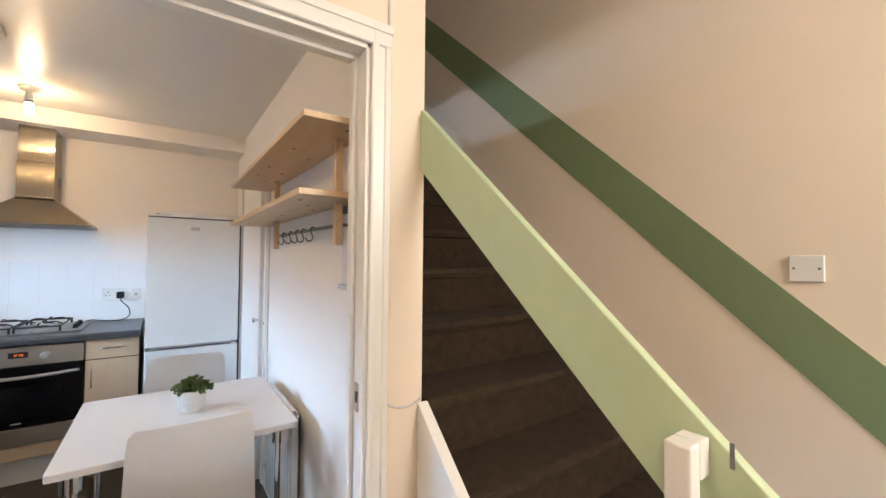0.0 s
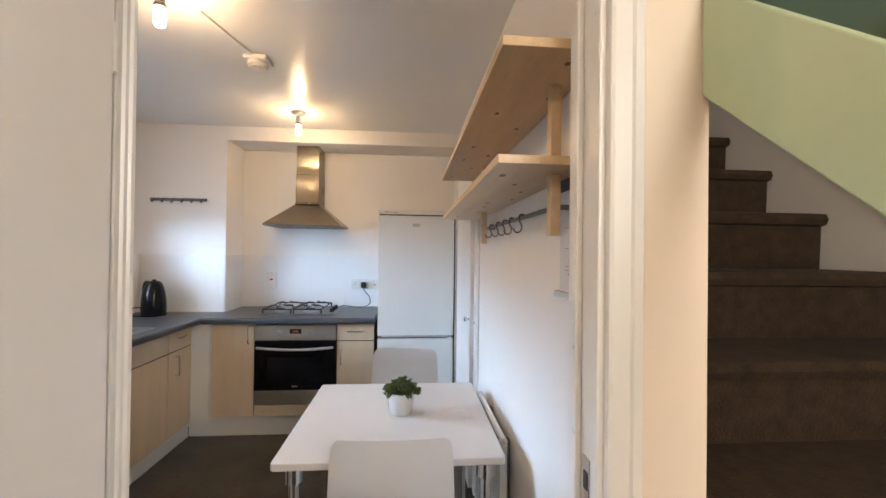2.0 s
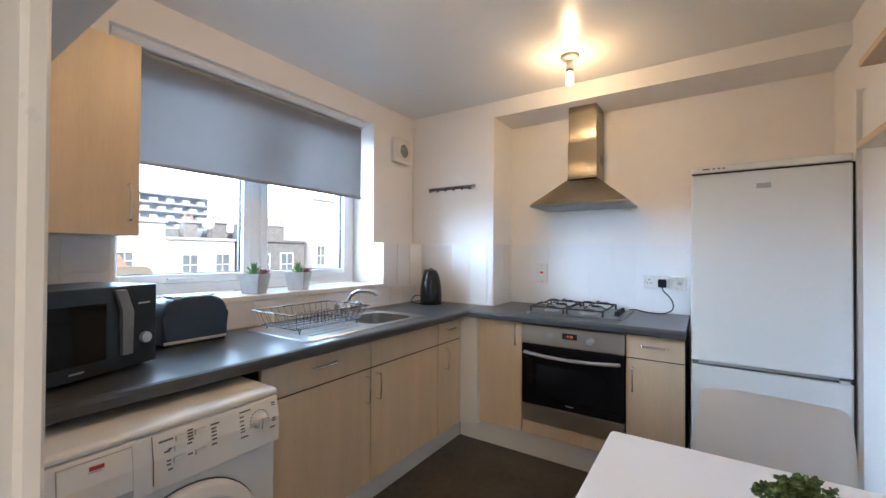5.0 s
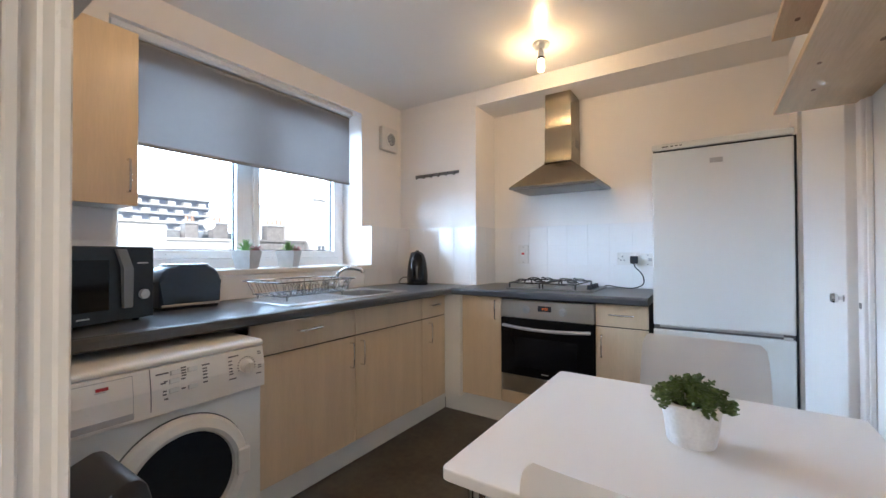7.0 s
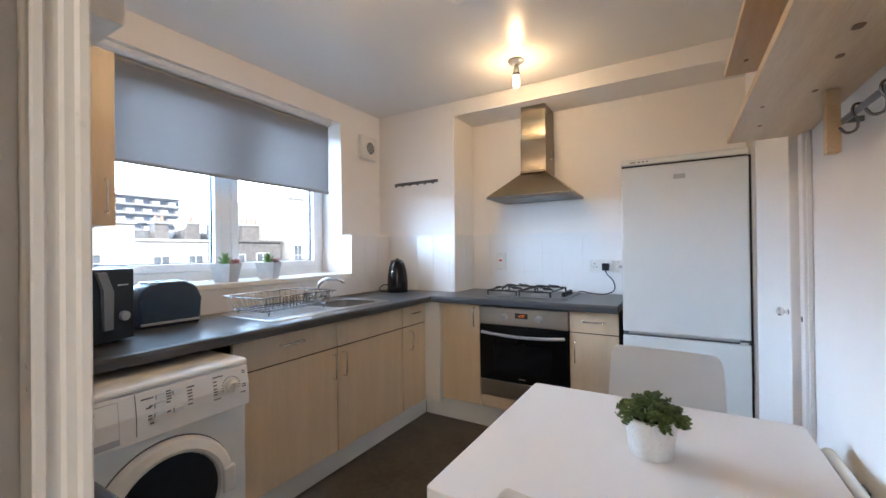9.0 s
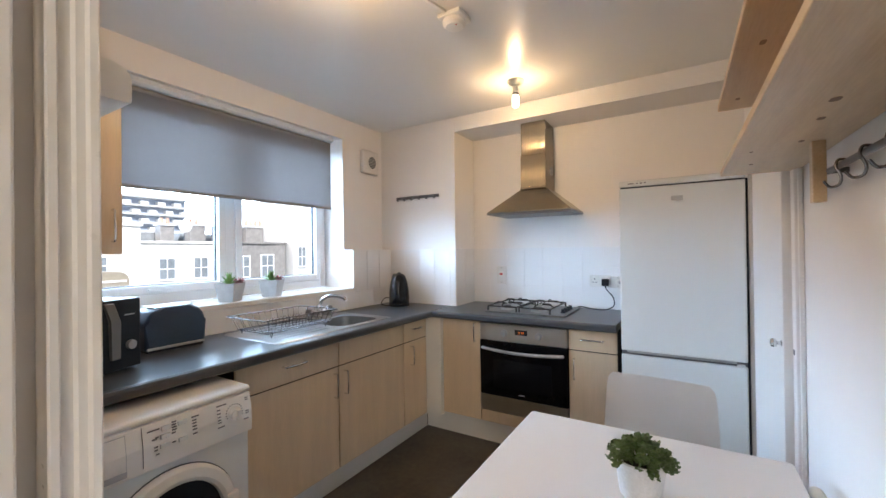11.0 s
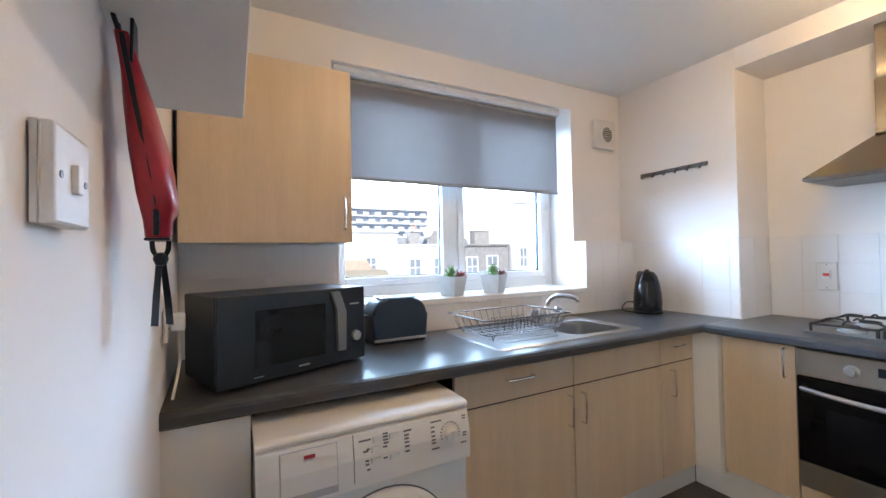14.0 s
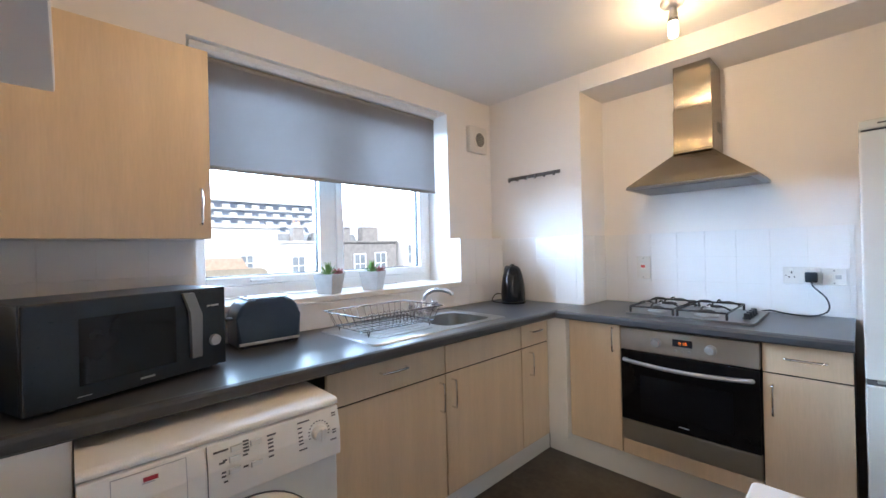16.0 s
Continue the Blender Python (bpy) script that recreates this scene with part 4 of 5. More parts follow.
# ---- kettle ----
kettle = thing("kettle", "black plastic jug kettle", "kettle", (-1.68, 3.70, TOP), 62)
kettle.scale = (1.14, 1.14, 1.08)
part("base", lathe([(0.072, 0.0), (0.074, 0.012), (0.068, 0.020), (0.004, 0.021)]), KETTLEBLACK, kettle, "", True)
part("jug", lathe([(0.071, 0.0215), (0.072, 0.06), (0.068, 0.12), (0.060, 0.175), (0.048, 0.215), (0.036, 0.232), (0.020, 0.240), (0.004, 0.242)]), KETTLEBLACK, kettle, "", True)
part("lid_button", lathe([(0.012, 0.2425), (0.011, 0.249), (0.003, 0.250)]), KETTLEBLACK, kettle, "", True)
part("handle", tube(smoothed([(0, 0.045, 0.222), (0, 0.085, 0.225), (0, 0.105, 0.18), (0, 0.098, 0.10), (0, 0.066, 0.055)], 5), 0.011), KETTLEBLACK, kettle, "", True)
part("water_gauge", box(-0.006, 0.006, 0.0655, 0.0705, 0.08, 0.15), BLACK, kettle)
part("cord", tube(smoothed([(-0.05, -0.03, 0.006), (-0.09, 0.02, 0.006), (-0.10, 0.09, 0.012), (-0.05, 0.14, 0.045), (0.02, 0.13, 0.05), (0.06, 0.10, 0.12)], 6), 0.0032), KETTLEBLACK, kettle, "", True)

# ---- sink ----
sink = thing("sink", "stainless steel sink with drainer", "sink", ((SX0 + SX1) / 2, (SY0 + SY1) / 2, TOP))
sx, sy = (SX1 - SX0) / 2, (SY1 - SY0) / 2
BY0, BY1, BX0, BX1, DEEP = 0.02, 0.385, -0.14, 0.19, 0.15
bm = bmesh.new()
outer_loop = [bm.verts.new((u, v, 0.006)) for u, v in rounded(-sx, sx, -sy, sy, 0.035)]
foot_loop = [bm.verts.new((u, v, 0.0008)) for u, v in rounded(-sx - 0.004, sx + 0.004, -sy - 0.004, sy + 0.004, 0.037)]
for i in range(len(outer_loop)):
    j = (i + 1) % len(outer_loop)
    bm.faces.new((foot_loop[i], foot_loop[j], outer_loop[j], outer_loop[i]))
hole = [bm.verts.new((u, v, 0.006)) for u, v in rounded(BX0, BX1, BY0, BY1, 0.07)]
low = [bm.verts.new((u, v, 0.0025)) for u, v in rounded(BX0 + 0.012, BX1 - 0.012, BY0 + 0.012, BY1 - 0.012, 0.06)]
for i in range(len(hole)):
    j = (i + 1) % len(hole)
    bm.faces.new((outer_loop[i], outer_loop[j], hole[j], hole[i]))
    bm.faces.new((hole[i], hole[j], low[j], low[i]))
part("rim", bm, STEELH, sink, "", True)
bm = bmesh.new()
a = [bm.verts.new((u, v, 0.0024)) for u, v in rounded(BX0 + 0.012, BX1 - 0.012, BY0 + 0.012, BY1 - 0.012, 0.06)]
b = [bm.verts.new((u, v, -DEEP + 0.03)) for u, v in rounded(BX0 + 0.02, BX1 - 0.02, BY0 + 0.02, BY1 - 0.02, 0.055)]
c = [bm.verts.new((u, v, -DEEP)) for u, v in rounded(BX0 + 0.05, BX1 - 0.05, BY0 + 0.05, BY1 - 0.05, 0.04)]
for p, q in ((a, b), (b, c)):
    for i in range(len(p)):
        j = (i + 1) % len(p)
        bm.faces.new((p[i], p[j], q[j], q[i]))
bm.faces.new(c)
part("basin", bm, SINKBOWL, sink, "", True)
part("waste", lathe([(0.036, -DEEP + 0.001), (0.034, -DEEP + 0.005), (0.004, -DEEP + 0.003)], ((BX0 + BX1) / 2, (BY0 + BY1) / 2, 0)), CHROME, sink, "", True)
for i in range(7):
    x = -0.15 + i * 0.05
    part("drainer_rib", tube([(x, -0.36, 0.0065), (x, -0.05, 0.0065)], 0.0028, sides=6), STEELH, sink)

tap = thing("mixer_tap", "chrome mixer tap behind the sink", "tap", (-1.775, 2.96, TOP + 0.006))
part("body", lathe([(0.028, 0.0), (0.028, 0.012), (0.021, 0.020), (0.021, 0.075), (0.016, 0.085), (0.004, 0.086)]), CHROME, tap, "", True)
part("spout", tube(smoothed([(0, 0, 0.070), (0.01, 0.01, 0.11), (0.05, 0.03, 0.140), (0.11, 0.055, 0.142), (0.155, 0.072, 0.130), (0.160, 0.075, 0.115)], 6), 0.012, sides=12), CHROME, tap, "", True)
part("bridge", tube([(0, -0.085, 0.034), (0, 0.085, 0.034)], 0.015, sides=12), CHROME, tap, "", True)
for y in (-0.085, 0.085):
    h = part("tap_handle", lathe([(0.018, 0.036), (0.022, 0.046), (0.022, 0.066), (0.014, 0.074), (0.004, 0.075)], (0, y, 0)), CHROME, tap, "fluted chrome tap handle", True)
    part("stem", rod((0, y, 0.0), (0, y, 0.034), 0.017, sides=14), CHROME, h, "", True)

# ---- dish rack ----
rack = thing("dish_rack", "thin chrome wire dish drainer on the drainer board", "dish rack", (-1.60, 2.565, TOP + 0.011))
Lx, Ly, Hh = 0.158, 0.236, 0.094
part("rim", tube([(-Lx, -Ly, Hh), (Lx, -Ly, Hh), (Lx, Ly, Hh), (-Lx, Ly, Hh), (-Lx, -Ly, Hh)], 0.0034), WIRE, rack)
part("base_wire", tube([(-Lx * 0.8, -Ly * 0.85, 0.024), (Lx * 0.8, -Ly * 0.85, 0.024), (Lx * 0.8, Ly * 0.85, 0.024), (-Lx * 0.8, Ly * 0.85, 0.024), (-Lx * 0.8, -Ly * 0.85, 0.024)], 0.0024, sides=6), WIRE, rack)
for i in range(12):
    y = -Ly * 0.83 + Ly * 1.66 * i / 11
    part("wire", tube(smoothed([(-Lx, y * 1.1, Hh), (-Lx * 0.83, y, 0.030), (-Lx * 0.70, y, 0.0235), (Lx * 0.70, y, 0.0235), (Lx * 0.83, y, 0.030), (Lx, y * 1.1, Hh)], 3), 0.0014, sides=6), WIRE, rack)
for i in range(4):
    x = -Lx * 0.6 + Lx * 1.2 * i / 3
    part("wire", tube([(x, -Ly, Hh), (x, -Ly * 0.85, 0.024), (x, Ly * 0.85, 0.024), (x, Ly, Hh)], 0.0016, sides=6), WIRE, rack)
for x in (-0.055, 0.055):
    for i in range(10):
        y = -0.05 + 0.022 * i
        part("plate_prong", tube(smoothed([(x - 0.016, y, 0.025), (x - 0.014, y, 0.055), (x, y, 0.068), (x + 0.014, y, 0.055), (x + 0.016, y, 0.025)], 3), 0.0014, sides=6), WIRE, rack)
for x in (-0.125, 0.125):
    for y in (-0.175, 0.175):
        part("foot", tube([(x - 0.010, y, 0.026), (x, y, 0.001), (x + 0.010, y, 0.026)], 0.0024, sides=6), WIRE, rack)

# ---- pots on the sill ----


def spike_pot(y, tilt):
    p = thing("sill_plant", "succulents in a square pale concrete pot", "plant pot", (-1.975, y, SILL), rz=tilt, group="potted succulents on the sill")
    bm = bmesh.new()
    q = [bm.verts.new((s * 0.043, t * 0.043, 0.0)) for s, t in ((-1, -1), (1, -1), (1, 1), (-1, 1))]
    r = [bm.verts.new((s * 0.059, t * 0.059, 0.105)) for s, t in ((-1, -1), (1, -1), (1, 1), (-1, 1))]
    u = [bm.verts.new((s * 0.052, t * 0.052, 0.105)) for s, t in ((-1, -1), (1, -1), (1, 1), (-1, 1))]
    v = [bm.verts.new((s * 0.046, t * 0.046, 0.088)) for s, t in ((-1, -1), (1, -1), (1, 1), (-1, 1))]
    for a, b in ((q, r), (r, u), (u, v)):
        for i in range(4):
            bm.faces.new((a[i], a[(i + 1) % 4], b[(i + 1) % 4], b[i]))
    bm.faces.new(q[::-1])
    part("pot", bm, POTGREY, p)
    part("soil", box(-0.046, 0.046, -0.046, 0.046, 0.080, 0.090), SOIL, p)
    for cx, cy, rows, mat, up in ((0.006, -0.020, 3, LEAFPALE, 0.072), (0.030, 0.034, 3, ROSY, 0.050)):
        bm = bmesh.new()
        for row in range(rows):
            for k in range(9):
                a = 2 * math.pi * (k + 0.5 * row) / 9
                lean = 0.25 + 0.42 * row if up > 0.05 else 0.75 + 0.25 * row
                d = Vector((math.cos(a) * math.sin(lean), math.sin(a) * math.sin(lean), math.cos(lean)))
                side = Vector((-math.sin(a), math.cos(a), 0))
                length = up * (1.0 - 0.12 * row) + 0.006
                o = Vector((cx, cy, 0.096))
                pts = [o, o + d * length * 0.55 + side * 0.0065, o + d * length, o + d * length * 0.55 - side * 0.0065]
                vs = [bm.verts.new(w) for w in pts] + [bm.verts.new(o + d * length * 0.5 + d.cross(side) * 0.004)]
                bm.faces.new((vs[0], vs[1], vs[4])), bm.faces.new((vs[1], vs[2], vs[4])), bm.faces.new((vs[2], vs[3], vs[4])), bm.faces.new((vs[3], vs[0], vs[4])), bm.faces.new(vs[:4][::-1])
        part("rosette", bm, mat, p, "spiky pale green rosette" if mat == LEAFPALE else "small rosy rosette")
    return p


spike_pot(2.475, 27)
spike_pot(2.75, 31)

# ---- extractor fan, hooks, switches ----
fan = thing("extractor_fan", "square white extractor fan on the wall", "extractor fan", (W, 3.700, 2.104))
part("cover", box(0.0005, 0.042, -0.098, 0.098, -0.098, 0.098, 0.010), AGED, fan)
part("fan_ring", lathe([(0.062, 0.0425), (0.062, 0.046), (0.052, 0.047), (0.050, 0.0425)], axis='X', sides=32, at=(0, 0.012, 0)), PLASTIC, fan, "", True)
part("fan_dark", lathe([(0.050, 0.0424), (0.049, 0.0432), (0.004, 0.0432)], axis='X', sides=32, at=(0, 0.012, 0)), BLACK, fan)
for i in range(7):
    z = -0.039 + i * 0.013
    w = math.sqrt(max(0.0, 0.050 ** 2 - z ** 2))
    part("slat", box(0.0433, 0.0475, 0.012 - w, 0.012 + w, z - 0.0019, z + 0.0019), PLASTIC, fan)

hooks = thing("hook_rail", "grey metal rail of small coat hooks", "hook rail", (-1.613, PIER, 1.802))
part("rail", box(-0.215, 0.215, -0.010, -0.0005, -0.012, 0.012, 0.002), DULL, hooks)
for i in range(6):
    x = -0.185 + i * 0.074
    part("hook", tube(smoothed([(x, -0.010, 0.004), (x, -0.026, -0.006), (x, -0.030, -0.022), (x, -0.040, -0.018)], 3), 0.0065), DULL, hooks, "", True)


def wall_plate(name, label, at, rz, w, h, extras):
    p = thing(name, label, "socket" if "socket" in name else "switch", at, rz)
    part("plate", box(-w / 2, w / 2, -0.011, -0.0005, -h / 2, h / 2, 0.003), AGED, p)
    for n, x0, x1, z0, z1, mat, out in extras:
        part(n, box(x0, x1, -0.011 - out, -0.0105, z0, z1, min(0.001, out / 3)), mat, p)
    for x in (-w / 2 + 0.012, w / 2 - 0.012) if w > h else (0,):
        for z in (0,) if w > h else (-h / 2 + 0.012, h / 2 - 0.012):
            part("screw", rod((x, -0.0108, z), (x, -0.0118, z), 0.0032, sides=10), DULL, p)
    return p


TF = 0.0036
wall_plate("cooker_switch", "white cooker isolator switch with a red rocker", (-0.995, N - TF, 1.142), 0, 0.086, 0.146, [("rocker", -0.017, 0.017, -0.012, 0.030, PLASTIC, 0.006), ("red_mark", -0.013, 0.013, 0.0, 0.016, REDPLASTIC, 0.008)])
pins = lambda x: [("pin_hole", x - 0.003, x + 0.003, 0.010, 0.020, BLACK, 0.0012), ("pin_hole", x - 0.014, x - 0.007, -0.012, -0.006, BLACK, 0.0012), ("pin_hole", x + 0.007, x + 0.014, -0.012, -0.006, BLACK, 0.0012)]
wall_plate("double_socket", "white double wall socket", (-0.225, N - TF, 1.112), 0, 0.146, 0.086, pins(-0.038) + [("rocker", -0.048, -0.034, 0.026, 0.038, PLASTIC, 0.004), ("rocker", 0.034, 0.048, 0.026, 0.038, PLASTIC, 0.004)])
wall_plate("fused_switch", "white fused switch beside the socket", (-0.105, N - TF, 1.107), 0, 0.086, 0.086, [("rocker", -0.02, -0.006, -0.012, 0.012, PLASTIC, 0.004), ("fuse_cover", 0.004, 0.026, -0.010, 0.010, PALEGREY, 0.002)])
wall_plate("double_socket", "white wall socket behind the kettle", (-1.82, PIER - TF, 1.12), 0, 0.086, 0.086, pins(0))
plug = thing("plug", "black plug with a trailing cable", "plug", (-0.187, N - TF - 0.0115, 1.105))
part("plug_body", box(-0.024, 0.024, -0.034, -0.0005, -0.026, 0.026, 0.006), BLACK, plug)
part("cord", tube(smoothed([(0, -0.02, -0.026), (0.01, -0.03, -0.05), (0.055, -0.05, -0.10), (0.06, -0.06, -0.16), (0.0, -0.08, -0.188), (-0.10, -0.06, -0.186), (-0.16, -0.03, -0.180), (-0.20, -0.01, -0.190)], 6), 0.0038), BLACK, plug, "black cable", True)
sw = wall_plate("light_switch", "white light switch on a pattress box", (-0.522, S + 0.004, 1.358), 180, 0.081, 0.080, [("rocker", -0.006, 0.006, -0.012, 0.012, PLASTIC, 0.005)])
part("pattress", box(-0.0400, 0.0400, -0.0010, 0.0038, -0.0395, 0.0395, 0.0005), AGED, sw)

sock = wall_plate("double_socket", "white wall socket beside the microwave", (-1.42, S - 0.038, 1.115), 182.4, 0.146, 0.086, pins(-0.038))
part("plug_top", box(0.015, 0.060, -0.045, -0.0115, -0.028, 0.022, 0.006), PLASTIC, sock, "white moulded plug")
part("cord", tube(smoothed([(0.037, -0.03, -0.028), (0.02, -0.035, -0.08), (-0.03, -0.03, -0.14), (-0.06, -0.02, -0.196)], 5), 0.004), PLASTIC, sock, "white cable", True)

# ---- red bag on its hook ----
bag = thing("zipped_pouch", "glossy red zipped pouch with black straps hung on the wall", "bag", (-0.734, S - 0.007, 1.588))
bm = bmesh.new()
prof = [(0.0, 0.012, 0.008), (-0.03, 0.020, 0.011), (-0.09, 0.034, 0.016), (-0.15, 0.040, 0.021), (-0.205, 0.042, 0.023), (-0.228, 0.038, 0.023), (-0.240, 0.028, 0.019), (-0.262, 0.027, 0.017), (-0.266, 0.025, 0.015)]
rings = []
for z, wx, wy2 in prof:
    ring = []
    wx *= 1.14
    for k in range(20):
        a = 2 * math.pi * k / 20
        ca, sa = math.cos(a), math.sin(a)
        ring.append(bm.verts.new((wx * math.copysign(abs(ca) ** 0.7, ca) + 0.20 * z, 0.006 - 0.08 * z + wy2 + wy2 * math.copysign(abs(sa) ** 0.7, sa) + 0.002 * math.sin(3 * a + 30 * z), z)))
    rings.append(ring)
for a, b in zip(rings, rings[1:]):
    for k in range(20):
        bm.faces.new((a[k], a[(k + 1) % 20], b[(k + 1) % 20], b[k]))
bm.faces.new(rings[0]), bm.faces.new(rings[-1][::-1])
part("pouch", bm, RED, bag, "", True)
part("zip", tube(smoothed([(0.012, 0.015, -0.004), (0.015, 0.019, -0.03), (0.017, 0.029, -0.09), (0.011, 0.039, -0.15), (0.002, 0.046, -0.205), (-0.011, 0.047, -0.236), (-0.023, 0.045, -0.262)], 5), 0.0042), BLACK, bag, "black zip")
part("hanging_tab", prism([(-0.012, 0.02), (0.012, 0.02), (0.019, -0.035), (0.010, -0.055), (-0.016, -0.040)], 'y', 0.0235, 0.0275, bevel=0.001), BLACK, bag, "black fabric tab")
part("bottom_edge", box(-0.076, -0.028, 0.030, 0.060, -0.2705, -0.2665, 0.001), BLACK, bag, "black bound bottom edge")
bm = bmesh.new()
for s2 in (-1, 1):
    path = [(-0.052, 0.046 + 0.010 * s2, -0.270), (-0.053, 0.046 + 0.009 * s2, -0.284), (-0.055, 0.046 + 0.003 * s2, -0.298), (-0.058, 0.046 + 0.004 * s2, -0.32), (-0.062, 0.046 + 0.007 * s2, -0.355), (-0.064 - 0.003 * s2, 0.046 + 0.009 * s2, -0.395)]
    path = smoothed([Vector(p) for p in path], 4)
    lo, hi = [], []
    for k, p in enumerate(path):
        w = 0.0035 + 0.002 * k / len(path)
        lo.append([bm.verts.new(p + Vector((dx - w, -w, 0))) for dx in (-0.001, 0.001)])
        hi.append([bm.verts.new(p + Vector((dx + w, w, 0))) for dx in (-0.001, 0.001)])
    for k in range(len(path) - 1):
        bm.faces.new((lo[k][0], lo[k + 1][0], hi[k + 1][0], hi[k][0]))
        bm.faces.new((lo[k][1], hi[k][1], hi[k + 1][1], lo[k + 1][1]))
        bm.faces.new((lo[k][0], lo[k][1], lo[k + 1][1], lo[k + 1][0]))
        bm.faces.new((hi[k][0], hi[k + 1][0], hi[k + 1][1], hi[k][1]))
part("strap_tail", bm, BLACK, bag, "two black webbing tails")
part("knot", lathe([(0.003, 0.010), (0.009, 0.006), (0.010, 0.0), (0.007, -0.008), (0.003, -0.010)], (-0.055, 0.046, -0.297), sides=10), BLACK, bag, "", True)
part("loose_thread", tube(smoothed([(-0.065, 0.046, -0.395), (-0.065, 0.049, -0.405), (-0.067, 0.043, -0.415), (-0.066, 0.046, -0.43)], 5), 0.0005, sides=5), PALEGREY, bag)
part("loop", tube(smoothed([(0, 0.012, -0.005), (0.012, 0.006, 0.02), (0, 0.004, 0.035), (-0.012, 0.006, 0.02), (0, 0.012, -0.005)], 4), 0.003), BLACK, bag)
part("hook", tube([(0, 0.0005, 0.036), (0, 0.016, 0.034), (0, 0.018, 0.046)], 0.003), DULL, bag)

# ---- pine shelves ----
SHY0, SHY1 = 1.33, 2.82
shelf = thing("wall_shelf", "two-tier knotty pine wall shelf with square posts", "shelf", (E, (SHY0 + SHY1) / 2, 1.46))
cy = (SHY0 + SHY1) / 2
up = part("upper_board", box(-0.225, -0.002, SHY0 - cy, SHY1 - cy, 0.358, 0.378, 0.002), PINE, shelf)
dn = part("lower_board", box(-0.216, -0.002, 1.40 - cy, 2.882 - cy, 0.141, 0.161, 0.002), PINE, shelf)
for y in (1.51, 2.43):
    part("post", box(-0.066, -0.040, y - cy - 0.014, y - cy + 0.014, -0.008, 0.1405, 0.002), PINE, shelf)
    part("post", box(-0.066, -0.040, y - cy - 0.014, y - cy + 0.014, 0.1615, 0.3575, 0.002), PINE, shelf)
    part("post", box(-0.066, -0.040, y - cy - 0.014, y - cy + 0.014, 0.3785, 0.42, 0.002), PINE, shelf)
rng = random.Random(4)
for board_ob, z, ya in ((up, 0.3577, SHY0), (dn, 0.1407, 1.42)):
    for i in range(9):
        x, y = -0.03 - 0.16 * rng.random(), ya + 0.05 + (SHY1 - ya - 0.12) * (i + rng.random() * 0.8) / 9 - cy
        r = 0.004 + 0.004 * rng.random()
        k = rounded(x - r, x + r, y - r * (1.2 + 1.5 * rng.random()), y + r * 1.6, r * 0.9, 3)
        part("knot", prism(k, 'z', z - 0.0004, z + 0.0002), KNOT, board_ob, "dark pine knot")
rail2 = thing("shelf_hook_rail", "grey metal rail with hanging hooks under the shelf", "hook rail", (E - 0.035, 1.98, 1.525))
part("bar", rod((0, -0.455, 0), (0, 0.455, 0), 0.007, sides=12), DULL, rail2, "", True)
for y in (-0.445, 0.445):
    part("bracket", box(-0.006, 0.0345, y - 0.006, y + 0.006, -0.006, 0.006, 0.001), DULL, rail2)
for y in (0.344, 0.206, 0.091, -0.009, -0.141):
    pts = [(0.004, y, 0.009), (-0.008, y, 0.009), (-0.012, y, -0.006), (-0.004, y, -0.026), (-0.006, y + 0.004, -0.044), (-0.020, y + 0.008, -0.048), (-0.030, y + 0.010, -0.034)]
    part("hook", tube(smoothed(pts, 4), 0.0028, sides=8), WIRE, rail2, "", True)

# ---- notice in a clear holder ----
notice = thing("notice_holder", "printed white notice in a clear wall holder", "notice", (E, 1.507, 1.30))
part("back", box(-0.004, -0.0005, -0.085, 0.085, -0.005, 0.305, 0.001), ACRYL, notice)
part("sheet", box(-0.0056, -0.0044, -0.08, 0.08, 0.0, 0.30), PAPER, notice)
part("header_band", box(-0.0064, -0.0058, -0.08, 0.08, 0.268, 0.30), INKBLUE, notice, "dark blue header band")
for i, (z, w) in enumerate(((0.235, 0.05), (0.215, 0.11), (0.206, 0.10), (0.197, 0.08), (0.172, 0.13), (0.150, 0.06), (0.138, 0.08), (0.120, 0.13), (0.108, 0.05), (0.09, 0.08), (0.075, 0.12), (0.065, 0.13), (0.055, 0.09))):
    part("printed_line", box(-0.0062, -0.0057, -0.02 - w / 2, -0.02 + w / 2, z, z + 0.003), PALEGREY if i % 3 else GREY, notice)
part("lip", box(-0.020, -0.0058, -0.085, 0.085, -0.005, 0.012, 0.002), ACRYL, notice)

# ---- ceiling lights and smoke alarm ----


def pendant(x, y):
    p = thing("ceiling_light", "bare lit bulb in a white ceiling lampholder", "ceiling light", (x, y, H), group="bare bulb ceiling lights")
    part("rose", lathe([(0.052, -0.0005), (0.052, -0.006), (0.046, -0.016), (0.026, -0.030), (0.004, -0.031)]), PLASTIC, p, "", True)
    part("lampholder", lathe([(0.013, -0.0315), (0.015, -0.045), (0.0185, -0.060), (0.020, -0.074), (0.016, -0.078), (0.004, -0.079)]), PLASTIC, p, "", True)
    part("bulb_cap", lathe([(0.0205, -0.0795), (0.0215, -0.086), (0.0215, -0.094), (0.006, -0.0945)]), DULL, p, "", True)
    b = part("bulb", lathe([(0.017, -0.095), (0.020, -0.099), (0.0205, -0.150), (0.018, -0.160), (0.010, -0.166), (0.003, -0.167)], sides=20), BULB, p, "glowing warm tubular bulb", True)
    b.visible_shadow = False
    return p


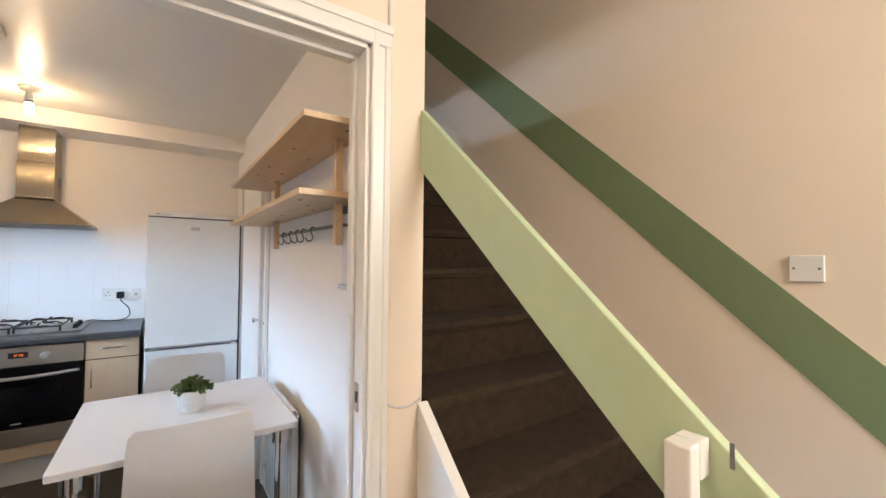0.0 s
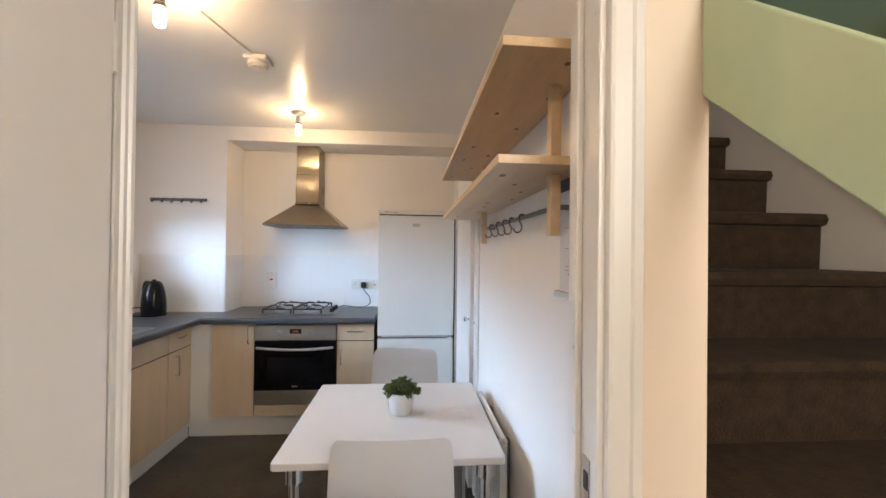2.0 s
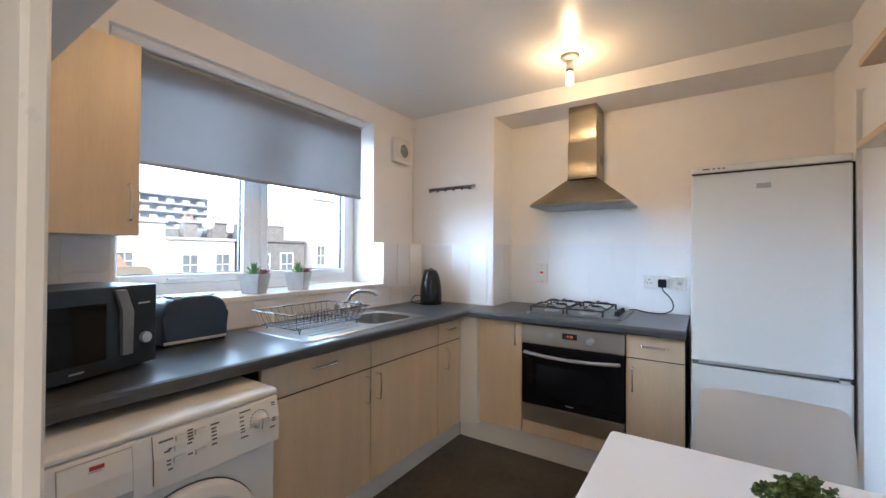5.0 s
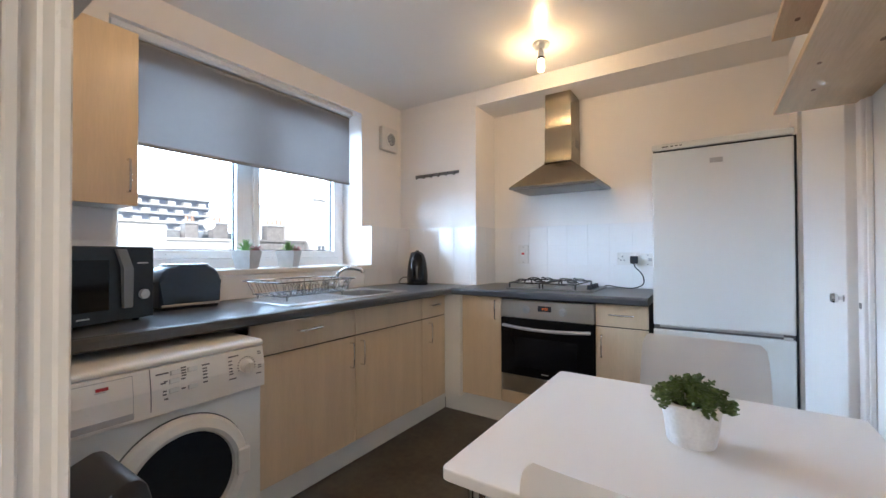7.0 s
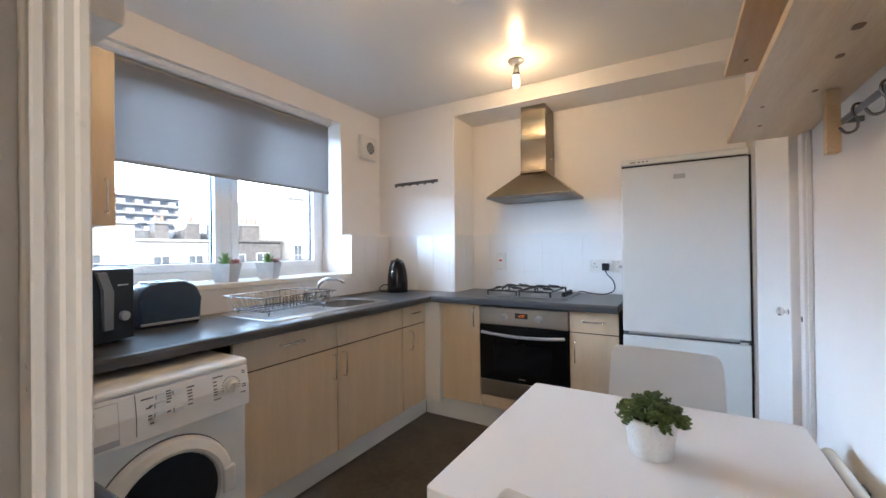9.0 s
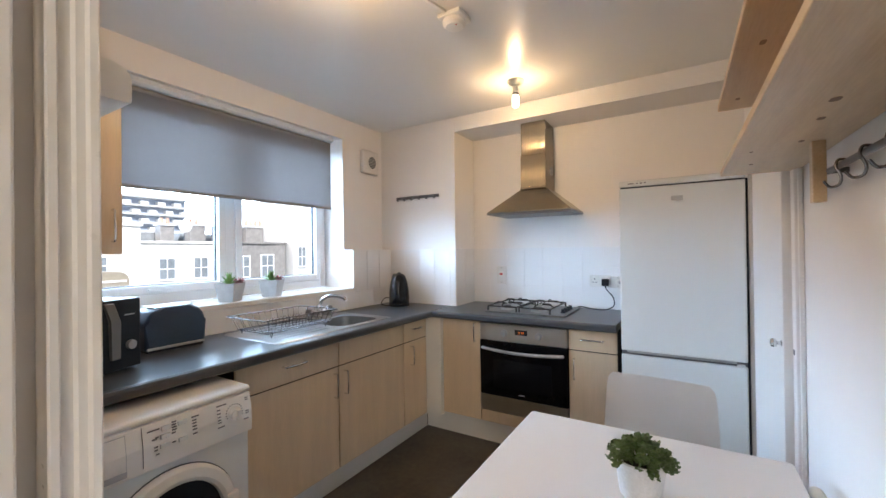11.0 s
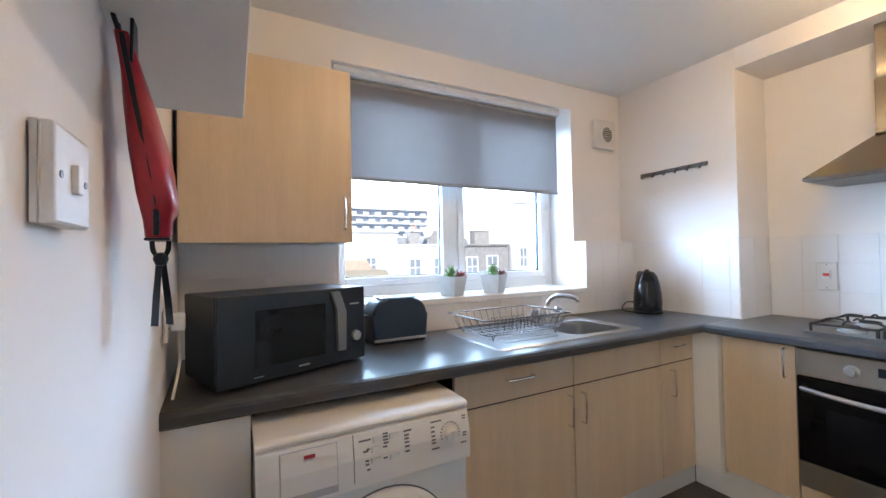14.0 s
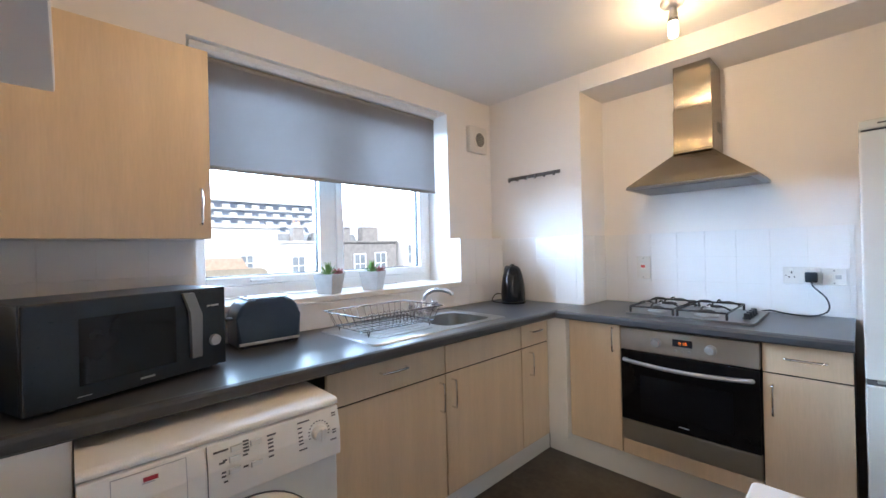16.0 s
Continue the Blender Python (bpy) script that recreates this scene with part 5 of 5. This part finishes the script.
pendant(-0.59, 3.50)
pendant(-0.72, 2.13)
# out-of-view hall fitting, added to go with the added hall lamp
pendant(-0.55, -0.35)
alarm = thing("smoke_alarm", "round white smoke alarm with a surface cable duct", "smoke alarm", (-0.575, 2.70, H))
part("base", box(-0.058, 0.058, -0.058, 0.058, -0.022, -0.0005, 0.006), PLASTIC, alarm)
part("dome", lathe([(0.052, -0.0225), (0.052, -0.040), (0.040, -0.052), (0.004, -0.054)]), PLASTIC, alarm, "", True)
part("light", rod((0.02, -0.02, -0.050), (0.02, -0.02, -0.055), 0.003, sides=8), REDPLASTIC, alarm)
part("cable_duct", box(-0.007, 0.007, -0.42, -0.06, -0.012, -0.0005, 0.002), PLASTIC, alarm, "white plastic cable duct").matrix_basis = pose(0, 0, 0, 0, 0, -12)

# ---- radiator ----
rad = thing("radiator", "white panel radiator on brackets beside the table", "radiator", (E, 2.28, 0.13))
bm = bmesh.new()
outline = []
n = 40
for i in range(n + 1):
    y = -0.25 + 0.5 * i / n
    outline.append((-0.058 - (0.006 if (i // 2) % 2 else 0.0), y))
outline += [(-0.030, 0.25), (-0.030, -0.25)]
part("panel", prism(outline, 'z', 0.03, 0.565), WHITE, rad)
part("top_rim", tube([(-0.046, -0.25, 0.570), (-0.046, 0.25, 0.570)], 0.017, sides=12), WHITE, rad, "", True)
part("bottom_rim", tube([(-0.046, -0.25, 0.025), (-0.046, 0.25, 0.025)], 0.015, sides=12), WHITE, rad, "", True)
for y in (-0.16, 0.16):
    part("bracket", box(-0.030, -0.001, y - 0.02, y + 0.02, 0.06, 0.54), DULL, rad)
v = part("valve", lathe([(0.012, 0), (0.014, 0.02), (0.016, 0.022), (0.016, 0.06), (0.004, 0.062)], (-0.046, -0.285, 0.0)), PLASTIC, rad, "", True)
part("plug_cap", rod((-0.046, -0.262, 0.570), (-0.046, -0.251, 0.570), 0.011, sides=12), CHROME, rad)
part("pipe", tube([(-0.046, -0.285, -0.129), (-0.046, -0.285, 0.0)], 0.0075), CHROME, rad)

# ---- dining table and chairs ----
TX0, TX1, TY0, TY1 = -0.197, 0.548, 1.835, 2.578
table = thing("dining_table", "white laminate dining table on chrome tube legs", "table", ((TX0 + TX1) / 2, (TY0 + TY1) / 2, 0))
a, b = (TX1 - TX0) / 2, (TY1 - TY0) / 2
bm = prism(rounded(-a, a, -b, b, 0.014, 4), 'z', 0.722, 0.746)
bmesh.ops.bevel(bm, geom=[e for e in bm.edges if abs(e.verts[0].co.z - e.verts[1].co.z) < 1e-5], offset=0.003, segments=2, profile=0.5, affect='EDGES')
part("tabletop", bm, LAMINATE, table)
for sx2 in (-1, 1):
    for sy2 in (-1, 1):
        x, y = sx2 * (a - 0.055), sy2 * (b - 0.07)
        leg = part("leg", rod((x, y, 0.012), (x, y, 0.7215), 0.019, sides=20), CHROME, table, "chrome tube leg", True)
        part("leg_collar", lathe([(0.030, 0.655), (0.030, 0.715), (0.040, 0.7215)], (x, y, 0)), CHROME, leg, "", True)
        part("leg_foot", rod((x, y, 0.0005), (x, y, 0.0118), 0.021), BLACK, leg)
    bm = tube([(sx2 * (a - 0.105), -b + 0.07, 0.70), (sx2 * (a - 0.105), b - 0.07, 0.70)], 0.014, sides=12)
    part("side_rail", bm, CHROME, table, "", True)


def dining_chair(x, y, rz):
    c = thing("dining_chair", "white moulded dining chair with chrome legs", "chair", (x, y, 0), rz, group="chairs at the dining table")
    w = 0.17
    prof = [(-0.205, 0.860), (-0.20, 0.80), (-0.182, 0.62), (-0.165, 0.52), (-0.135, 0.465), (-0.08, 0.448), (0.05, 0.452), (0.17, 0.456), (0.20, 0.445)]
    bm = bmesh.new()
    rows = []
    fine = smoothed([(0, u, v) for u, v in prof], 4)
    for k, p in enumerate(fine):
        t = k / (len(fine) - 1)
        wk = w * (1.0 + 0.16 * math.sin(math.pi * t) + 0.03 * t)
        if p.z > 0.835:
            wk -= 0.012 * ((p.z - 0.835) / 0.025) ** 2
        rows.append([bm.verts.new((wk * s, p.y + (0.012 * s * s if t < 0.45 else 0.0), p.z - (0.010 * (1 - s * s) if t > 0.5 else 0.0))) for s in (-1, -0.8, -0.5, 0, 0.5, 0.8, 1)])
    for q, r in zip(rows, rows[1:]):
        for i in range(6):
            bm.faces.new((q[i], q[i + 1], r[i + 1], r[i]))
    bmesh.ops.solidify(bm, geom=bm.faces[:], thickness=0.012)
    part("shell", bm, CHAIRW, c, "white moulded seat and back", True)
    for sx3 in (-1, 1):
        for sy3 in (-1, 1):
            leg = part("leg", tube(smoothed([(sx3 * 0.12, sy3 * 0.10, 0.432), (sx3 * 0.165, sy3 * 0.155, 0.425), (sx3 * 0.185, sy3 * 0.178, 0.36), (sx3 * 0.20, sy3 * 0.205, 0.008)], 4), 0.0095, sides=10), CHROME, c, "chrome tube leg", True)
            part("leg_foot", rod((sx3 * 0.2, sy3 * 0.205, 0.0005), (sx3 * 0.2, sy3 * 0.205, 0.02), 0.012, sides=10), BLACK, leg)
    part("seat_plate", box(-0.13, 0.13, -0.11, 0.11, 0.424, 0.434, 0.002), DULL, c)
    return c


ca = dining_chair(0.183, 1.932, 0)
copy_thing(ca, pose(0.195, 2.625, 0, 0, 0, 176))

# ---- table plant ----
plant = thing("potted_plant", "small leafy green plant in a marbled white pot", "plant", (0.198, 2.214, 0.7465))
part("pot", lathe([(0.044, 0.0), (0.047, 0.005), (0.058, 0.088), (0.053, 0.090), (0.044, 0.078), (0.004, 0.076)]), POT, plant, "", True)
part("soil", lathe([(0.0435, 0.070), (0.0435, 0.0775), (0.004, 0.079)]), SOIL, plant)
rng = random.Random(11)
bm, sm = bmesh.new(), bmesh.new()
for i in range(70):
    a, out = rng.random() * 2 * math.pi, 0.012 + 0.066 * math.sqrt(rng.random())
    base = Vector((0.028 * math.cos(a) * rng.random(), 0.028 * math.sin(a) * rng.random(), 0.078))
    tip = Vector((out * math.cos(a), out * math.sin(a), 0.122 + 0.022 * rng.random() - 8.0 * out * out))
    mid2 = (base + tip) / 2 + Vector((0, 0, 0.02))
    line = smoothed([base, mid2, tip], 4)
    tube(line, 0.0010, sm, 5)
    for j in range(3, len(line)):
        for s in range(5):
            d = Vector((rng.uniform(-1, 1), rng.uniform(-1, 1), rng.uniform(-0.3, 0.6))).normalized()
            n2 = d.cross(Vector((rng.uniform(-0.4, 0.4), rng.uniform(-0.4, 0.4), 1))).normalized()
            w2 = d.cross(n2)
            o, L = line[j], 0.0075 + 0.004 * rng.random()
            ring = [o, o + d * L * 0.25 + n2 * L * 0.40, o + d * L * 0.65 + n2 * L * 0.48, o + d * L * 0.95 + n2 * L * 0.2, o + d * L * 0.95 - n2 * L * 0.2, o + d * L * 0.65 - n2 * L * 0.48, o + d * L * 0.25 - n2 * L * 0.40]
            vs = [bm.verts.new(p + w2 * 0.0014 * (1 if k % 3 else 0)) for k, p in enumerate(ring)]
            bm.faces.new(vs)
part("stems", sm, LEAF, plant)
tagged(part("leaves", bm, LEAF, plant, "small round green leaves"), kind="stuff")

# ---- outside ----
structure("ground", box(-900, 900, -900, 900, -7.2, -7.0), GROUND, "street level ground far below the window", "ground")


def building(name, label, x0, x1, y0, y1, z0, z1, mat, windows, frame=UPVC):
    b = thing(name, label, "building", ((x0 + x1) / 2, (y0 + y1) / 2, z0), kind="structure")
    ox, oy, oz = (x0 + x1) / 2, (y0 + y1) / 2, z0
    part("wall", box(x0 - ox, x1 - ox, y0 - oy, y1 - oy, 0, z1 - z0), mat, b)
    part("parapet", box(x0 - ox - 0.1, x1 - ox + 0.12, y0 - oy - 0.1, y1 - oy + 0.1, z1 - z0 + 0.001, z1 - z0 + 0.14), mat, b)
    for wy0, wz0, w, h in windows:
        wdw = part("window", box(x1 - ox - 0.1, x1 - ox + 0.05, wy0 - oy, wy0 - oy + w, wz0 - oz, wz0 - oz + h), FARGLASS, b)
        bm = box(x1 - ox + 0.0, x1 - ox + 0.10, wy0 - oy - 0.08, wy0 - oy, wz0 - oz - 0.08, wz0 - oz + h + 0.08)
        box(x1 - ox + 0.0, x1 - ox + 0.10, wy0 - oy + w, wy0 - oy + w + 0.08, wz0 - oz - 0.08, wz0 - oz + h + 0.08, bm=bm)
        box(x1 - ox + 0.0, x1 - ox + 0.10, wy0 - oy, wy0 - oy + w, wz0 - oz + h, wz0 - oz + h + 0.08, bm=bm)
        box(x1 - ox + 0.0, x1 - ox + 0.14, wy0 - oy, wy0 - oy + w, wz0 - oz - 0.10, wz0 - oz, bm=bm)
        box(x1 - ox + 0.0, x1 - ox + 0.08, wy0 - oy, wy0 - oy + w, wz0 - oz + h * 0.5 - 0.03, wz0 - oz + h * 0.5 + 0.03, bm=bm)
        box(x1 - ox + 0.0, x1 - ox + 0.08, wy0 - oy + w / 2 - 0.025, wy0 - oy + w / 2 + 0.025, wz0 - oz, wz0 - oz + h, bm=bm)
        part("frame", bm, frame, wdw)
    return b


BX = -27.0
building("white_house", "white rendered terraced house with sash windows", BX - 8, BX, 11.75, 16.05, -7, 2.05, RENDERWHITE, [(12.79, -0.15, 0.85, 1.22), (14.79, -0.17, 0.85, 1.27)])
building("white_house", "taller white rendered house", BX - 8, BX + 0.6, -8.0, 11.6, -7, 3.0, RENDERWHITE, [(9.3, 0.33, 0.7, 0.9), (2.5, 0.1, 1.1, 1.3)])
bh = building("brick_house", "brown brick terraced house with chimneys", BX - 9, BX + 0.4, 16.2, 21.4, -7, 2.05, BRICK, [(17.45, -0.3, 0.9, 1.42), (19.35, -0.38, 0.95, 1.58)])
building("white_house", "bright white rendered end house", BX - 9, BX + 1.2, 21.6, 38.0, -7, 5.5, RENDERWHITE, [(22.0, 0.3, 0.7, 1.5)])
for i, (x, y, z, w) in enumerate(((BX - 4, 16.9, 2.04, 1.1), (BX - 3, 21.0, 2.04, 1.8), (BX - 4, 18.9, 2.04, 1.2), (BX - 5, 15.3, 2.04, 0.9))):
    c = thing("chimney_stack", "brick chimney stack with clay pots", "chimney", (x, y, z + 0.1))
    part("stack", box(-0.4, 0.4, -w / 2, w / 2, 0.05, 1.3), BRICK, c)
    part("cap", box(-0.5, 0.5, -w / 2 - 0.1, w / 2 + 0.1, 1.301, 1.45), CONCRETE, c)
    for k in range(int(w / 0.4)):
        part("chimney_pot", lathe([(0.12, 1.4505), (0.13, 1.5), (0.10, 1.85), (0.12, 1.9), (0.05, 1.9)], (0, -w / 2 + 0.25 + 0.4 * k, 0), sides=10), TERRACOTTA, c)
for i, (y0, y1, z) in enumerate(((11.9, 15.9, 2.2), (16.3, 21.3, 2.2))):
    part("roof", prism([(y0, z), (y1, z), (y1 - 0.3, z + 0.75), (y0 + 0.3, z + 0.75)], 'x', BX - 7.5, BX - 5.5), SLATE, None)
    tagged(bpy.context.scene.collection.objects[-1], "grey slate roof slope behind the parapet", "roof", "", "structure")
dish = thing("satellite_dish", "pale satellite dish on a roof pole", "satellite dish", (BX - 2, 15.2, 2.191))
part("pole", rod((0, 0, 0), (0, 0, 1.0), 0.03), DULL, dish)
part("bowl", lathe([(0.02, 0.0), (0.25, 0.04), (0.40, 0.12), (0.42, 0.12), (0.26, 0.02), (0.02, -0.03)], (0.02, 0, 1.1), axis='X', sides=20), PLASTIC, dish, "", True)

flats = thing("apartment_block", "long concrete apartment block with rows of balconies", "building", (-95, 21, -7), kind="structure")
part("wall", box(-7, 0, -26, 26, 0, 20), DARKBAY, flats)
for k in range(7):
    z = 7.6 + k * 1.78
    part("floor_band", box(0.01, 1.2, -26, 26, z, z + 0.42), CONCRETE, flats)
    bm = bmesh.new()
    for j in range(17):
        y = -25.5 + j * 3.05 + (1.5 if k % 2 else 0)
        box(0.02, 1.15, y, y + 1.4, z + 0.43, z + 1.15, bm=bm)
    tagged(part("balcony_panels", bm, RENDERWHITE, flats, "pale balcony panels"), kind="stuff")
part("roof_slab", box(-7.2, 1.4, -26.2, 26.2, 20.01, 20.4), CONCRETE, flats)
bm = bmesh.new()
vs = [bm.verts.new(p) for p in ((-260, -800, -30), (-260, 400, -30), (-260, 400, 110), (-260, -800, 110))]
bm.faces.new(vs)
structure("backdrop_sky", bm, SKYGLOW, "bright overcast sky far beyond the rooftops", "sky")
kiosk = thing("corner_building", "low corner building with a painted olive wall and clay roof", "building", (-20.0, 6.72, -7.45), kind="structure")
part("wall", prism(rounded(-2.2, 1.4, 0, 8.15, 0.35, 5), 'x', -1.5, 1.5), OLIVE, kiosk)
part("roof", prism([(-2.0, 8.151), (0.6, 8.151), (0.35, 8.62), (-2.0, 8.62)], 'x', -1.2, 1.3), TERRACOTTA, kiosk)
part("wall_band", box(1.501, 1.53, -2.15, 1.3, 7.75, 7.83), RENDERWHITE, kiosk)
part("painted_patch", box(1.501, 1.52, -1.3, -0.2, 6.9, 7.6), RENDERWHITE, kiosk, "pale painted patch")
part("painted_patch", box(1.501, 1.52, -0.1, 1.2, 6.9, 7.55), SLATE, kiosk, "grey painted patch")

# ---- wall tiles, last ----
P, TH, Z0, Z1 = 0.150, 0.0026, TOP + 0.003, 1.362
tile_mesh = {}


def tile_piece(w, h, axis):
    key = (round(w, 4), round(h, 4), axis)
    if key not in tile_mesh:
        bm = bmesh.new()
        t, g, c = TH, 0.0008, 0.0011
        if w < 0.012 or h < 0.012:
            return None
        lo = [(g, g), (w - g, g), (w - g, h - g), (g, h - g)]
        hi2 = [(g + c, g + c), (w - g - c, g + c), (w - g - c, h - g - c), (g + c, h - g - c)]
        put = (lambda u, v, d: (u, -d, v)) if axis == 'y' else (lambda u, v, d: (d, u, v))
        A, B, C = [bm.verts.new(put(u, v, 0.0005)) for u, v in lo], [bm.verts.new(put(u, v, t - c * 0.6)) for u, v in lo], [bm.verts.new(put(u, v, t)) for u, v in hi2]
        for p, q in ((A, B), (B, C)):
            for i in range(4):
                bm.faces.new((p[i], p[(i + 1) % 4], q[(i + 1) % 4], q[i]))
        bm.faces.new(C)
        tile_mesh[key] = mesh_of(bm, "tile", TILE)
    return tile_mesh[key]


def tiled(name, axis, at, u0, u1, z0, z1, label, zbase=Z0):
    base = tagged(part(name, box(u0, u1, at - 0.001, at, z0, z1) if axis == 'y' else box(at, at + 0.001, u0, u1, z0, z1), GROUT), label, "tiling", "", "structure")
    z = zbase
    while z < z1 - 0.005:
        za, zb = max(z, z0), min(z + P, z1)
        u = u0
        while u < u1 - 0.005 and zb - za > 0.012:
            me = tile_piece(min(P, u1 - u), zb - za, axis)
            if me:
                t = new("tile", me)
                t.parent = base
                t.location = (u, at - 0.001, za) if axis == 'y' else (at + 0.001, u, za)
            u += P
        z += P


tiled("tiling_north", 'y', N, -1.249, -0.03, Z0, Z1, "white square wall tiles behind the hob")
tiled("tiling_pier", 'y', PIER, WL + 0.002, -1.251, Z0, Z1, "white square wall tiles on the chimney pier")
tiled("tiling_pier_side", 'x', -1.25, PIER + 0.002, N - 0.008, Z0, Z1, "white square wall tiles on the pier's side")
tiled("tiling_west_low", 'x', WL, SW + 0.008, PIER - 0.008, Z0, SILL - 0.031, "white wall tiles under the window")
tiled("tiling_west_right", 'x', WL, WIN1 + 0.002, PIER - 0.008, SILL - 0.029, Z1, "white wall tiles beside the window")
tiled("tiling_west_left", 'x', WL, SW + 0.008, WIN0 - 0.002, SILL - 0.029, 1.350, "white wall tiles under the wall cupboard")
